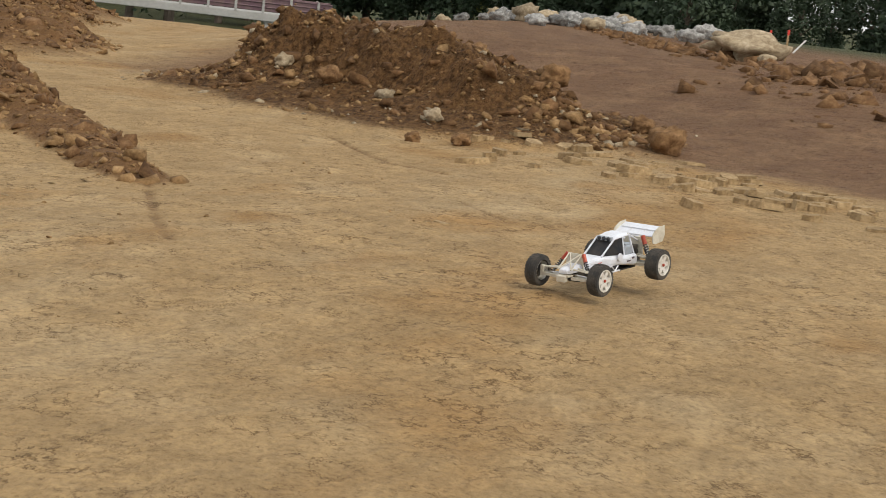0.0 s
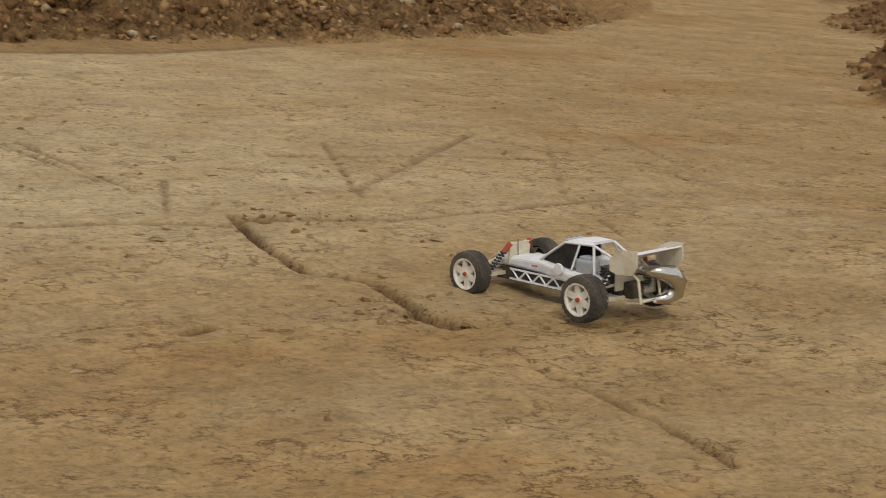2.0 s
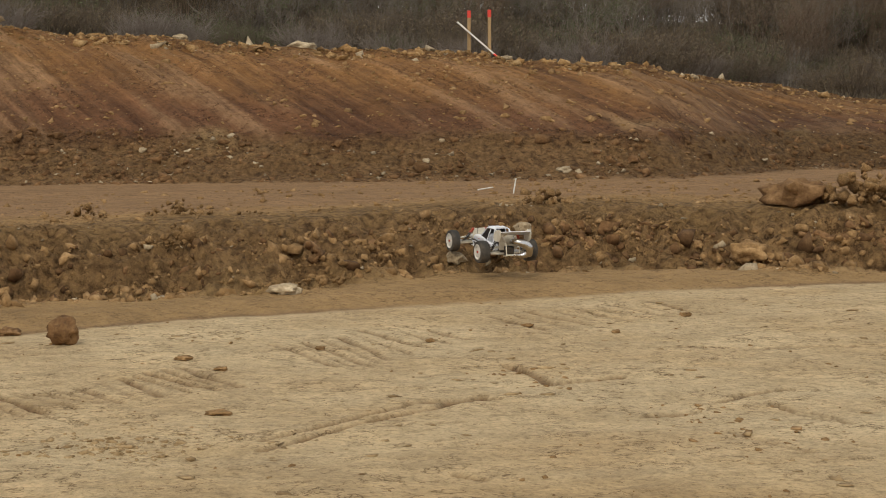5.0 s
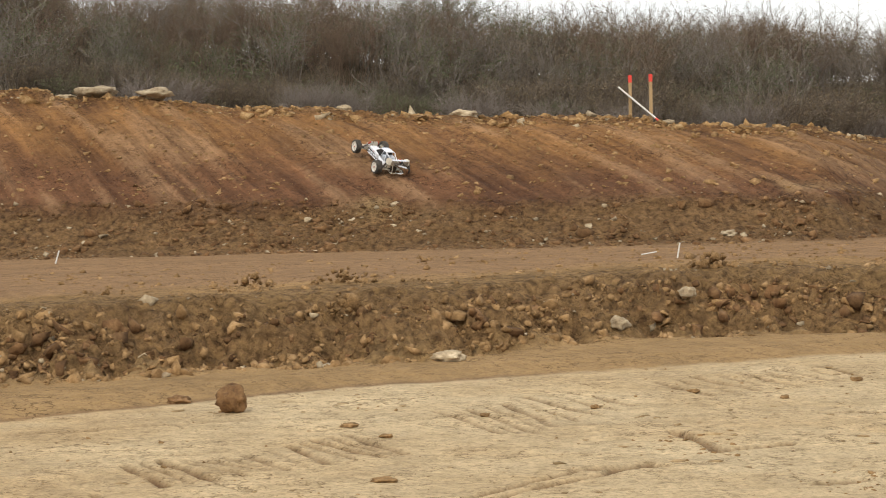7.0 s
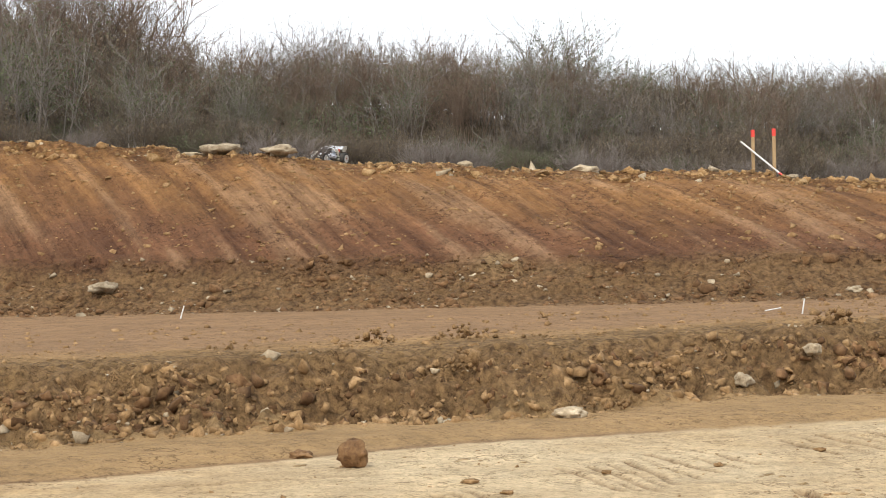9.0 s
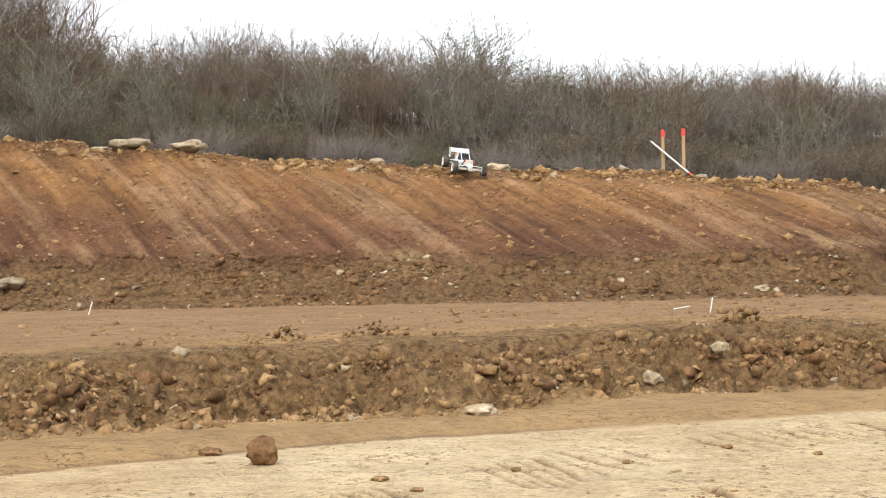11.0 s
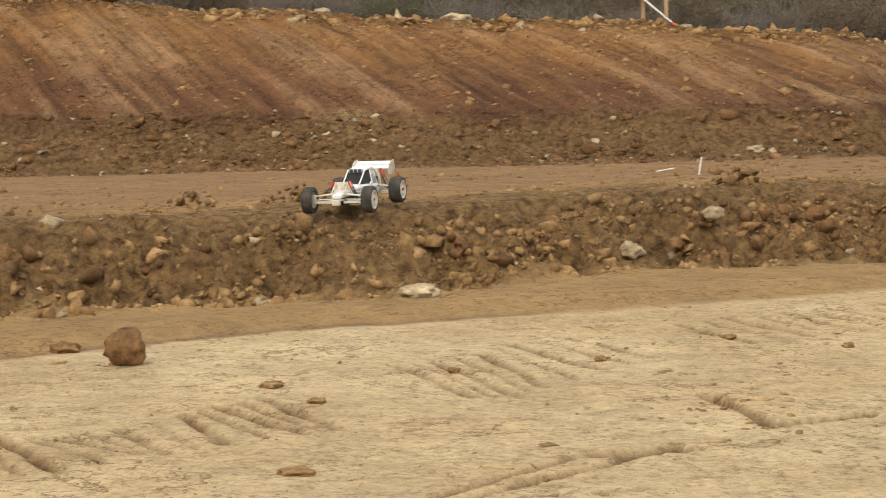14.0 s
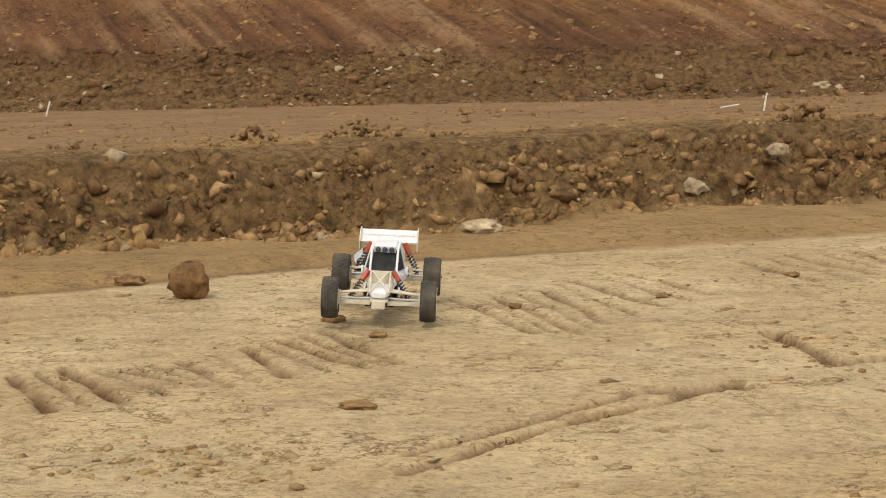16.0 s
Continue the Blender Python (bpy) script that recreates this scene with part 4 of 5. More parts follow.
# ---- survey stakes ----
def stake(x, y, height, lean=0.0, base=None):
    z = on(x, y)[2]
    root = new("survey_stake")
    root.matrix_basis = pose(x, y, z, 0, lean, 15)
    bm = bmesh.new()
    box(bm, (0, 0, height * 0.43 - 0.03), (0.038, 0.038, height * 0.86 + 0.06), bevel=0.003)
    part("post", bm, M_TIMBER, root)
    bm = bmesh.new()
    box(bm, (0, 0, height * 0.93), (0.042, 0.042, height * 0.15), bevel=0.003)
    part("painted_top", bm, M_ORANGE, root, "red painted top")
    return tagged(root, "square timber survey stake with red painted top", "stake", "survey stakes")


def leaning_board(a, b, tip=True):
    a, b = Vector(a), Vector(b)
    d = b - a
    m = d.to_track_quat("Z", "Y").to_matrix().to_4x4()
    root = new("marker_board")
    root.matrix_basis = Matrix.Translation(a) @ m
    L = d.length
    bm = bmesh.new()
    box(bm, (0, 0, L * 0.57), (0.05, 0.014, L * 0.86))
    part("board", bm, M_BOARD, root)
    if tip:
        bm = bmesh.new()
        box(bm, (0, 0, L * 0.07), (0.052, 0.016, L * 0.14))
        part("painted_end", bm, M_ORANGE, root, "red painted end")
    return tagged(root, "white marker board leaning against survey stakes", "board")


stake(1.86, 23.6, 0.66)
stake(2.13, 23.45, 0.68)
leaning_board(on(2.27, 23.35, 0.0), on(1.70, 23.6, 0.47))
stake(11.55, 27.6, 0.44)
stake(11.8, 27.5, 0.48)
leaning_board(on(11.8, 27.4, 0.02), on(11.3, 27.5, 0.32), False)
stake(31.0, 7.35, 0.62)
stake(31.2, 7.05, 0.66)
leaning_board(on(31.0, 6.9, 0.2), on(31.2, 6.7, 0.5), False)
single("stone", 4, 29.4, 7.35, 1.25, 0.42, M_STONE, "large pale boulder at the top of the ramp", "boulder", 95, 0.1)
single("stone", 2, 28.6, 6.75, 0.35, 0.6, M_STONE, "pale stone beside the large boulder", "stone", 10, 0.1)
g = np.random.default_rng(31)
for k in range(42):
    x, y = g.normal(42, 2.2), g.normal(15.0, 1.7)
    single("rubble_block", k, x, y, g.uniform(0.3, 0.8), 0.6, M_GREY_STONE if g.uniform() < 0.8 else M_STONE, "broken grey concrete and stone block in a tip", "rubble", g.uniform(0, 360), 0.2, group="rubble tip")
P = np.stack([rng.normal(27.5, 2.4, 900), rng.normal(4.3, 1.0, 900)], -1)
scatter("rubble", P, sizes(len(P), 0.06, 0.4, 3), M_CLOD_DARK, "dark brown clods along the edge of the ramp", "rubble", 15)
P = np.stack([rng.uniform(24, 40, 700), np.zeros(700)], -1)
P[:, 1] = np.interp(P[:, 0], [24, 30, 40], [3.2, 8.5, 14]) + rng.normal(0, 0.4, 700)
scatter("rubble", P, sizes(len(P), 0.06, 0.3, 3), M_CLOD_DARK, "dark brown clods along the edge of the ramp", "rubble", 16)
P = np.stack([rng.normal(14.3, 1.2, 150), rng.normal(24.3, 0.7, 150)], -1)
scatter("stone_debris", P, sizes(len(P), 0.04, 0.22, 3), M_GREY_STONE, "grey stones beyond the end of the bank", "stones", 17)


# ---- scrub behind the bank ----
def twig_mesh(name, segs):
    """Three-sided bars from rows of x, y, z, radius, x, y, z, radius."""
    s = np.asarray(segs, np.float32)
    a, ra, b, rb = s[:, :3], s[:, 3], s[:, 4:7], s[:, 7]
    d = b - a
    d /= np.linalg.norm(d, axis=1)[:, None] + 1e-9
    ref = np.where(np.abs(d[:, 2:3]) < 0.9, np.array([[0, 0, 1.0]]), np.array([[1.0, 0, 0]]))
    u = np.cross(d, ref)
    u /= np.linalg.norm(u, axis=1)[:, None]
    w = np.cross(d, u)
    V = []
    for p, r in ((a, ra), (b, rb)):
        for k in range(3):
            t = 2 * math.pi * k / 3
            V.append(p + r[:, None] * (math.cos(t) * u + math.sin(t) * w))
    V = np.stack(V, 1).reshape(-1, 3)
    o = 6 * np.arange(len(s))[:, None]
    F = np.concatenate([o + np.array([[k, (k + 1) % 3, 3 + (k + 1) % 3, 3 + k]]) for k in range(3)])
    return fast_mesh(name, V, F)


def leaf_mesh(name, pts, size, seed):
    g = np.random.default_rng(seed)
    n = len(pts)
    r = turns(n, g)
    s = size * g.uniform(0.6, 1.3, n)[:, None]
    c = [np.array((-0.5, 0, 0)), np.array((0, -0.28, 0.05)), np.array((0.5, 0, 0)), np.array((0, 0.28, 0.05))]
    V = np.stack([pts + (r @ k) * s for k in c], 1).reshape(-1, 3)
    return fast_mesh(name, V, np.arange(4 * n).reshape(-1, 4))


def grow(g, height, stems, spread, twiggy, lean=0.25):
    segs, tips = [], []

    def branch(p, d, length, r, depth):
        n = 4 if depth == 0 else 3
        for k in range(n):
            q = p + d * length / n
            segs.append((*p, r * (1 - 0.7 * k / n), *q, r * (1 - 0.7 * (k + 1) / n)))
            p = q
            d = d + g.normal(0, 0.10 + 0.07 * depth, 3) + (0, 0, 0.05)
            d /= np.linalg.norm(d)
            if depth < 2 and k >= (1 if depth == 0 else 0):
                for _ in range(twiggy if depth == 0 else 2):
                    e = d + g.normal(0, 0.55, 3) * (1, 1, 0.6)
                    branch(p, e / np.linalg.norm(e), length * g.uniform(0.25, 0.5), r * 0.5, depth + 1)
        tips.append(p)

    for _ in range(stems):
        a, o = g.uniform(0, 6.28), g.uniform(0, 1) ** 0.5 * spread
        d = np.array((math.cos(a) * lean * g.uniform(0, 1), math.sin(a) * lean * g.uniform(0, 1), 1.0))
        branch(np.array((o * math.cos(a), o * math.sin(a), -0.15)), d / np.linalg.norm(d), height * g.uniform(0.65, 1.05), g.uniform(0.010, 0.022), 0)
    return segs, np.array(tips)


def shrub(name, seed, height, stems, spread, twiggy, bark, leaf=None, leaves=0, leaf_size=0.06, lean=0.25, label="", category="shrub"):
    g = np.random.default_rng(seed)
    segs, tips = grow(g, height, stems, spread, twiggy, lean)
    root = new(name)
    me = twig_mesh("crown", segs)
    me.materials.append(bark)
    ob = new("crown", me)
    ob.parent = root
    if leaf:
        s = np.asarray(segs)
        pick = s[g.integers(0, len(s), leaves), 4:7] + g.normal(0, 0.05, (leaves, 3))
        me = leaf_mesh("foliage", pick, leaf_size, seed)
        me.materials.append(leaf)
        lo = new("foliage", me)
        lo.parent = root
    return tagged(root, label, category, "scrub behind the bank")


SHRUBS = [
    shrub("bare_shrub", 1, 2.5, 20, 0.9, 3, M_BARK, M_LEAF_DRY, 1500, 0.035, 0.5, label="tall bare brown shrub with thin twigs and dry buds"),
    shrub("bare_shrub", 2, 2.2, 22, 1.0, 3, M_BARK_GREY, M_LEAF_DRY, 1100, 0.035, 0.6, label="bare greyish shrub with thin spreading twigs"),
    shrub("bare_shrub", 3, 2.6, 18, 0.8, 3, M_BARK, M_LEAF_DRY, 2200, 0.04, 0.5, label="tall shrub with a few dry brown leaves"),
    shrub("leafy_shrub", 4, 2.2, 18, 0.9, 3, M_BARK_GREY, M_LEAF, 3200, 0.045, 0.6, label="shrub with small olive green leaves"),
    shrub("bramble", 5, 1.2, 34, 0.9, 3, M_BARK_DARK, M_LEAF_DRY, 2200, 0.05, 1.1, label="low tangled dark bramble with dry leaves"),
    shrub("bramble", 6, 1.1, 32, 0.9, 3, M_BARK_DARK, M_LEAF, 2600, 0.05, 1.1, label="low tangled bramble with olive leaves"),
    shrub("dead_bush", 7, 1.0, 34, 0.6, 3, M_BARK_GREY, None, 0, 0.05, 1.3, label="low grey dead bush of fine twigs"),
]
for s in SHRUBS:
    s.matrix_basis = pose(*on(-30 + 3 * SHRUBS.index(s), 40))
g = np.random.default_rng(9)


def plant(kinds, n, x0, x1, u0, u1, s0, s1):
    for k in range(n):
        x = x0 + (x1 - x0) * (k + g.uniform(0, 1)) / n
        u = g.uniform(u0, u1)
        y = float(np.interp(x, TOE_X, TOE_Y)) + u
        if 9.5 < x < 14 and u < 8.5:
            continue
        src = SHRUBS[kinds[g.integers(0, len(kinds))]]
        c = copy_thing(src, pose(*on(x, y, -0.05), g.uniform(-6, 6), g.uniform(-6, 6), g.uniform(0, 360)))
        c.scale = (g.uniform(s0, s1) * float(np.interp(x, [-9.8, -8.6, -5, -2, 8, 16, 24], [0.82, 0.5, 0.54, 0.58, 0.54, 0.78, 1.3])),) * 3


plant((4, 5, 4, 6), 50, -13, 14, 4.9, 6.6, 0.5, 1.0)
plant((4, 5, 6, 3), 54, -13, 14, 6.6, 8.8, 0.7, 1.25)
plant((0, 4, 1, 2, 3), 62, -14, 15, 8.2, 11.0, 0.75, 1.05)
plant((0, 1, 2, 0, 3), 66, -15, 15, 10.0, 13.0, 0.7, 1.0)
plant((0, 1, 2), 40, -16, 15, 12.5, 15.0, 0.65, 0.95)
plant((4, 5, 4), 64, -14, 15, 10.0, 13.5, 1.0, 1.5)
plant((0, 2, 3, 4, 5), 60, 9, 26, 8.5, 15.0, 0.8, 1.2)
plant((6,), 9, -8, 6, 4.4, 5.2, 0.6, 1.0)
for x, y, k, sc in [(-10.6, 31.5, 0, 1.05), (-10.0, 32, 2, 1.0), (-9.5, 31.4, 0, 1.0), (-5.2, 31, 1, 0.72), (-1.0, 31.2, 3, 0.78), (-0.6, 31.6, 3, 0.76), (13, 33, 3, 1.0)]:
    c = copy_thing(SHRUBS[k], pose(*on(x, y, -0.05), 0, 0, 60 * k))
    c.scale = (sc,) * 3


# ---- distance: bridge, trees ----
def far_tree(seed, height, leaf, label):
    g = np.random.default_rng(seed)
    root = new("tree")
    bm = tube(bmesh.new(), [(0, 0, -0.5), (0.1, 0.05, height * 0.35), (0, 0.1, height * 0.8)], [height * 0.035, height * 0.025, height * 0.008], 8)
    for k in range(9):
        a, z = g.uniform(0, 6.28), height * g.uniform(0.3, 0.7)
        tube(bm, [(0.05, 0.05, z), (height * 0.22 * math.cos(a), height * 0.22 * math.sin(a), z + height * 0.18)], [height * 0.014, height * 0.004], 5)
    part("trunk", bm, M_BARK_DARK, root)
    pts = []
    for k in range(26):
        a, z = g.uniform(0, 6.28), g.uniform(0.22, 1.0)
        rad = height * 0.34 * math.sin(math.pi * min(1, 0.25 + 0.75 * (1 - z))) * g.uniform(0.3, 1)
        c = np.array((rad * math.cos(a), rad * math.sin(a), height * z))
        pts.append(c + g.normal(0, height * 0.065, (170, 3)))
    me = leaf_mesh("crown", np.concatenate(pts), height * 0.055, seed)
    me.materials.append(leaf)
    ob = new("crown", me)
    ob.parent = root
    return tagged(root, label, "tree", "far trees")


TREES = [far_tree(61, 9, M_LEAF_FAR, "dark green tree in the far tree belt"), far_tree(62, 7.5, M_LEAF_FAR, "dark green rounded tree in the far tree belt"), far_tree(63, 6, M_LEAF_AUTUMN, "yellowish green tree in the far tree belt")]
for k, tr in enumerate(TREES):
    a = radians(50 + 8 * k)
    tr.matrix_basis = pose(*on(175 * math.sin(a), 175 * math.cos(a)))
g = np.random.default_rng(15)
for k in range(70):
    a, r = radians(40 + 46 * (k + g.uniform(0, 1)) / 70), g.uniform(135, 190)
    if math.degrees(a) > 77 and r < 165:
        continue
    c = copy_thing(TREES[2 if (g.uniform() < 0.12 and math.degrees(a) > 72) else g.integers(0, 2)], pose(*on(r * math.sin(a), r * math.cos(a)), 0, 0, g.uniform(0, 360)))
    c.scale = (g.uniform(0.9, 1.5),) * 3


def build_bridge():
    root = new("bridge")
    a, b = Vector((117 * math.sin(radians(42)), 117 * math.cos(radians(42)), -1.9)), Vector((112 * math.sin(radians(61.5)), 112 * math.cos(radians(61.5)), -1.9))
    d = b - a
    L, turn = d.length, math.degrees(math.atan2(d.y, d.x))
    root.matrix_basis = pose(*a, 0, 0, turn)
    bm = bmesh.new()
    box(bm, (L / 2, 0, -0.28), (L, 3.4, 0.5), bevel=0.05)
    part("deck", bm, M_CONCRETE, root, "pale concrete bridge deck")
    for s in (-1, 1):
        for z in (0.35, 0.65, 0.95):
            part("rail", tube(bmesh.new(), [(0, 1.6 * s, z), (L, 1.6 * s, z)], 0.05, 6), M_RAIL, root, "purplish brown rail")
        bm = bmesh.new()
        box(bm, (L / 2, 1.58 * s, 0.5), (L, 0.02, 0.8))
        part("rail_panel", bm, M_RAIL, root, "dark mesh infill panel")
        for k in range(22):
            bm = bmesh.new()
            box(bm, (L * (k + 0.5) / 22, 1.66 * s, 0.5), (0.16, 0.12, 1.1))
            part("rail_post", bm, M_CONCRETE, root)
    for x in (L * 0.2, L * 0.55, L * 0.91):
        bm = bmesh.new()
        box(bm, (x, 0, -2.4), (1.6, 3.0, 3.9), bevel=0.08)
        part("pier", bm, M_CONCRETE, root)
    tagged(root, "long pale concrete footbridge with dark railing", "bridge")


build_bridge()

# ---- the toy buggy ----
def empty(name, parent=None):
    ob = new(name)
    ob.empty_display_size = 0.05
    if parent:
        ob.parent = parent
    return ob


def mirror2(fn):
    for s in (1, -1):
        fn(s)


def tyre_mesh(width):
    bm = bmesh.new()
    w = width / 2
    lathe(bm, [(0.058, -w), (0.064, -w), (0.075, -w * 0.98), (0.081, -w * 0.80), (0.0835, -w * 0.4), (0.0835, w * 0.4), (0.081, w * 0.80), (0.075, w * 0.98), (0.064, w), (0.058, w), (0.058, -w)], 44)
    for row, off in ((-0.66, 0), (-0.22, 0.5), (0.22, 0), (0.66, 0.5)):
        for k in range(26):
            a = 2 * math.pi * (k + off) / 26
            m = Matrix.Rotation(-a, 4, "Y")
            rad = 0.0835 if abs(row) < 0.5 else 0.0815
            box(bm, m @ Vector((rad, row * w, 0)), (0.005, width * 0.18, 0.012), m)
    for s in (-1, 1):
        for k in range(26):
            a = 2 * math.pi * (k + 0.25) / 26
            m = Matrix.Rotation(-a, 4, "Y")
            box(bm, m @ Vector((0.077, s * w * 0.93, 0)), (0.006, 0.004, 0.009), m)
    return bm


def rim_mesh(width):
    """White dish with six spokes; its face looks to +y."""
    bm = bmesh.new()
    w = width / 2
    lathe(bm, [(0.060, -w * 0.9), (0.061, w * 0.9), (0.0595, w * 1.03), (0.054, w * 1.01), (0.051, w * 0.75), (0.051, -w * 0.9)], 40)
    lathe(bm, [(0.0, w * 0.86), (0.013, w * 0.86), (0.016, w * 0.72), (0.016, w * 0.3)], 24)
    for k in range(6):
        m = Matrix.Rotation(2 * math.pi * k / 6, 4, "Y")
        prof = [(0.012, 0.015), (0.055, 0.0105), (0.055, -0.0105), (0.012, -0.015)]
        a = [bm.verts.new(m @ Vector((x, w * (0.80 if x < 0.03 else 0.86), z))) for x, z in prof]
        b = [bm.verts.new(m @ Vector((x, w * 0.45, z))) for x, z in prof]
        bm.faces.new(a)
        bm.faces.new(b[::-1])
        for i in range(4):
            bm.faces.new((a[i], b[i], b[(i + 1) % 4], a[(i + 1) % 4]))
    return bm


def build_wheels(car):
    wheels, made = [], {}
    for name, x, s, width in (("wheel", 0.285, 1, 0.066), ("wheel", 0.285, -1, 0.066), ("wheel", -0.285, 1, 0.078), ("wheel", -0.285, -1, 0.078)):
        hub = empty(name, car)
        hub.location = (x, 0.2 * s, 0.086)
        if width not in made:
            bm = bmesh.new()
            lathe(bm, [(0.0, width * 0.16), (0.052, width * 0.16)], 24)
            bn = bmesh.new()
            lathe(bn, [(0.0, width * 0.56), (0.006, width * 0.56), (0.0085, width * 0.52), (0.0085, width * 0.38)], 6)
            made[width] = [part("tyre", tyre_mesh(width), M_RUBBER, hub, "knobbly black rubber tyre, dusty", smooth=False), part("rim", rim_mesh(width), M_RIM, hub, "dusty white six-spoke rim"),
                           part("hub_disc", bm, M_DARK, hub), part("wheel_nut", bn, M_RED, hub, "red wheel nut")]
            group = made[width]
        else:
            group = []
            for o in made[width]:
                c = new(o.name.split(".")[0], o.data)
                c.parent = hub
                if "label" in o:
                    c["label"] = o["label"]
                group.append(c)
        if s < 0:
            for o in group:
                o.rotation_euler = (0, 0, math.pi)
        wheels.append(hub)
    return wheels


def shock(car, top, low, r=0.011):
    t, l = Vector(top), Vector(low)
    d = l - t
    bm = tube(bmesh.new(), [t, t + d * 0.34], r * 1.15, 10)
    body = part("shock_absorber", bm, M_RED, car, "red shock absorber body")
    bm = tube(bmesh.new(), [t + d * 0.40, l], r * 0.4, 6)
    part("piston_rod", bm, M_STEEL, body)
    a = d.normalized().orthogonal().normalized()
    b = d.normalized().cross(a)
    pts = [t + d * (0.3 + 0.62 * k / 60) + r * 1.1 * (math.cos(k * 0.72) * a + math.sin(k * 0.72) * b) for k in range(61)]
    part("spring", tube(bmesh.new(), pts, 0.0034, 5), M_BLACK, body, "dark coil spring")


def build_buggy():
    car = empty("toy_buggy")
    tagged(car, "white radio-controlled desert buggy toy, dusty, with rear wing", "toy car")

    def ring(x, w, z0, z1, k=0.72):
        h = z1 - z0
        return [(x, w * k, z1), (x, w, z1 - h * 0.28), (x, w * 0.97, z0 + h * 0.2), (x, w * 0.8, z0), (x, -w * 0.8, z0), (x, -w * 0.97, z0 + h * 0.2), (x, -w, z1 - h * 0.28), (x, -w * k, z1)]

    bm = loft(bmesh.new(), [ring(0.335, 0.030, 0.098, 0.118), ring(0.30, 0.042, 0.098, 0.132), ring(0.20, 0.050, 0.100, 0.145), ring(0.06, 0.066, 0.100, 0.160),
                            ring(-0.04, 0.088, 0.098, 0.150, 0.86), ring(-0.15, 0.098, 0.085, 0.142, 0.9), ring(-0.235, 0.094, 0.070, 0.138, 0.9), ring(-0.255, 0.085, 0.072, 0.132, 0.9)])
    bmesh.ops.bevel(bm, geom=list(bm.edges), offset=0.003, segments=2, affect="EDGES")
    body = part("body_shell", bm, M_WHITE, car, "glossy white moulded body shell")
    # print on the flanks, unreadable
    for s in (1, -1):
        for x0, x1, z0, z1 in ((0.085, 0.097, 0.124, 0.128), (0.068, 0.08, 0.126, 0.13), (-0.135, -0.165, 0.108, 0.114), (-0.185, -0.205, 0.118, 0.127)):
            bm = bmesh.new()
            y = np.interp((x0 + x1) / 2, [-0.235, -0.15, -0.04, 0.06, 0.2], [0.094, 0.098, 0.088, 0.066, 0.05]) * s
            box(bm, ((x0 + x1) / 2, y, (z0 + z1) / 2), (abs(x1 - x0), 0.006, z1 - z0))
            part("print_bar", bm, M_INK if x0 < -0.1 else M_RED, body)
        bm = bmesh.new()
        lathe(bm, [(0.0, 0.0), (0.020, 0.0), (0.022, -0.003), (0.022, -0.008)], 24)
        bmesh.ops.transform(bm, matrix=Matrix.Translation((-0.065, 0.099 * s, 0.142)) @ Matrix.Rotation(0 if s > 0 else math.pi, 4, "Z"), verts=bm.verts)
        part("number_plate", bm, M_WHITE, body, "round white plate on the flank")
    # lattice side guards
    for s in (1, -1):
        y = 0.072 * s
        bm = bmesh.new()
        box(bm, (0.05, y * 0.93, 0.082), (0.29, 0.004, 0.038))
        guard = part("side_guard", bm, M_BLACK, car, "black side guard with white lattice")
        bm = bmesh.new()
        box(bm, (0.05, y, 0.063), (0.30, 0.007, 0.007))
        box(bm, (0.05, y, 0.100), (0.30, 0.007, 0.006))
        xs = np.linspace(0.19, -0.09, 9)
        for k in range(8):
            a, b = (0.064, 0.098) if k % 2 else (0.098, 0.064)
            tube(bm, [(xs[k], y, a), (xs[k + 1], y, b)], 0.0042, 4)
        part("lattice", bm, M_WHITE, guard)
    bm = bmesh.new()
    box(bm, (0.0, 0, 0.057), (0.56, 0.12, 0.008), bevel=0.002)
    box(bm, (0.10, 0, 0.08), (0.34, 0.09, 0.04), bevel=0.004)
    part("chassis", bm, M_DARK, car, "dark chassis plate")
    # cockpit
    def pane(name, pts, mat, label=""):
        bm = bmesh.new()
        f = bm.faces.new([bm.verts.new(p) for p in pts])
        bmesh.ops.solidify(bm, geom=[f], thickness=0.003)
        return part(name, bm, mat, car, label)

    pane("windscreen", [(0.055, 0.048, 0.160), (0.055, -0.048, 0.160), (-0.062, -0.050, 0.232), (-0.062, 0.050, 0.232)], M_BLACK, "black windscreen panel")
    for s in (1, -1):
        pane("side_window", [(0.045, 0.058 * s, 0.158), (-0.06, 0.056 * s, 0.232), (-0.135, 0.060 * s, 0.238), (-0.125, 0.082 * s, 0.148)], M_BLACK, "black side window panel")
        bm = tube(bmesh.new(), [(0.06, 0.056 * s, 0.156), (-0.06, 0.056 * s, 0.238), (-0.20, 0.058 * s, 0.246), (-0.335, 0.040 * s, 0.188)], 0.0052, 8)
        part("cage_bar", bm, M_WHITE, car)
        bm = tube(bmesh.new(), [(-0.20, 0.058 * s, 0.246), (-0.225, 0.080 * s, 0.140)], 0.005, 8)
        part("cage_bar", bm, M_WHITE, car)
        bm = tube(bmesh.new(), [(-0.135, 0.060 * s, 0.240), (-0.12, 0.086 * s, 0.146)], 0.004, 8)
        part("cage_bar", bm, M_WHITE, car)
    bm = bmesh.new()
    loft(bm, [[(-0.055, 0.05, 0.236), (-0.055, -0.05, 0.236), (-0.055, -0.044, 0.243), (-0.055, 0.044, 0.243)], [(-0.12, 0.056, 0.244), (-0.12, -0.056, 0.244), (-0.12, -0.046, 0.256), (-0.12, 0.046, 0.256)],
              [(-0.195, 0.056, 0.246), (-0.195, -0.056, 0.246), (-0.195, -0.048, 0.256), (-0.195, 0.048, 0.256)]])
    part("roof", bm, M_WHITE, car, "white roof panel")
    bm = bmesh.new()
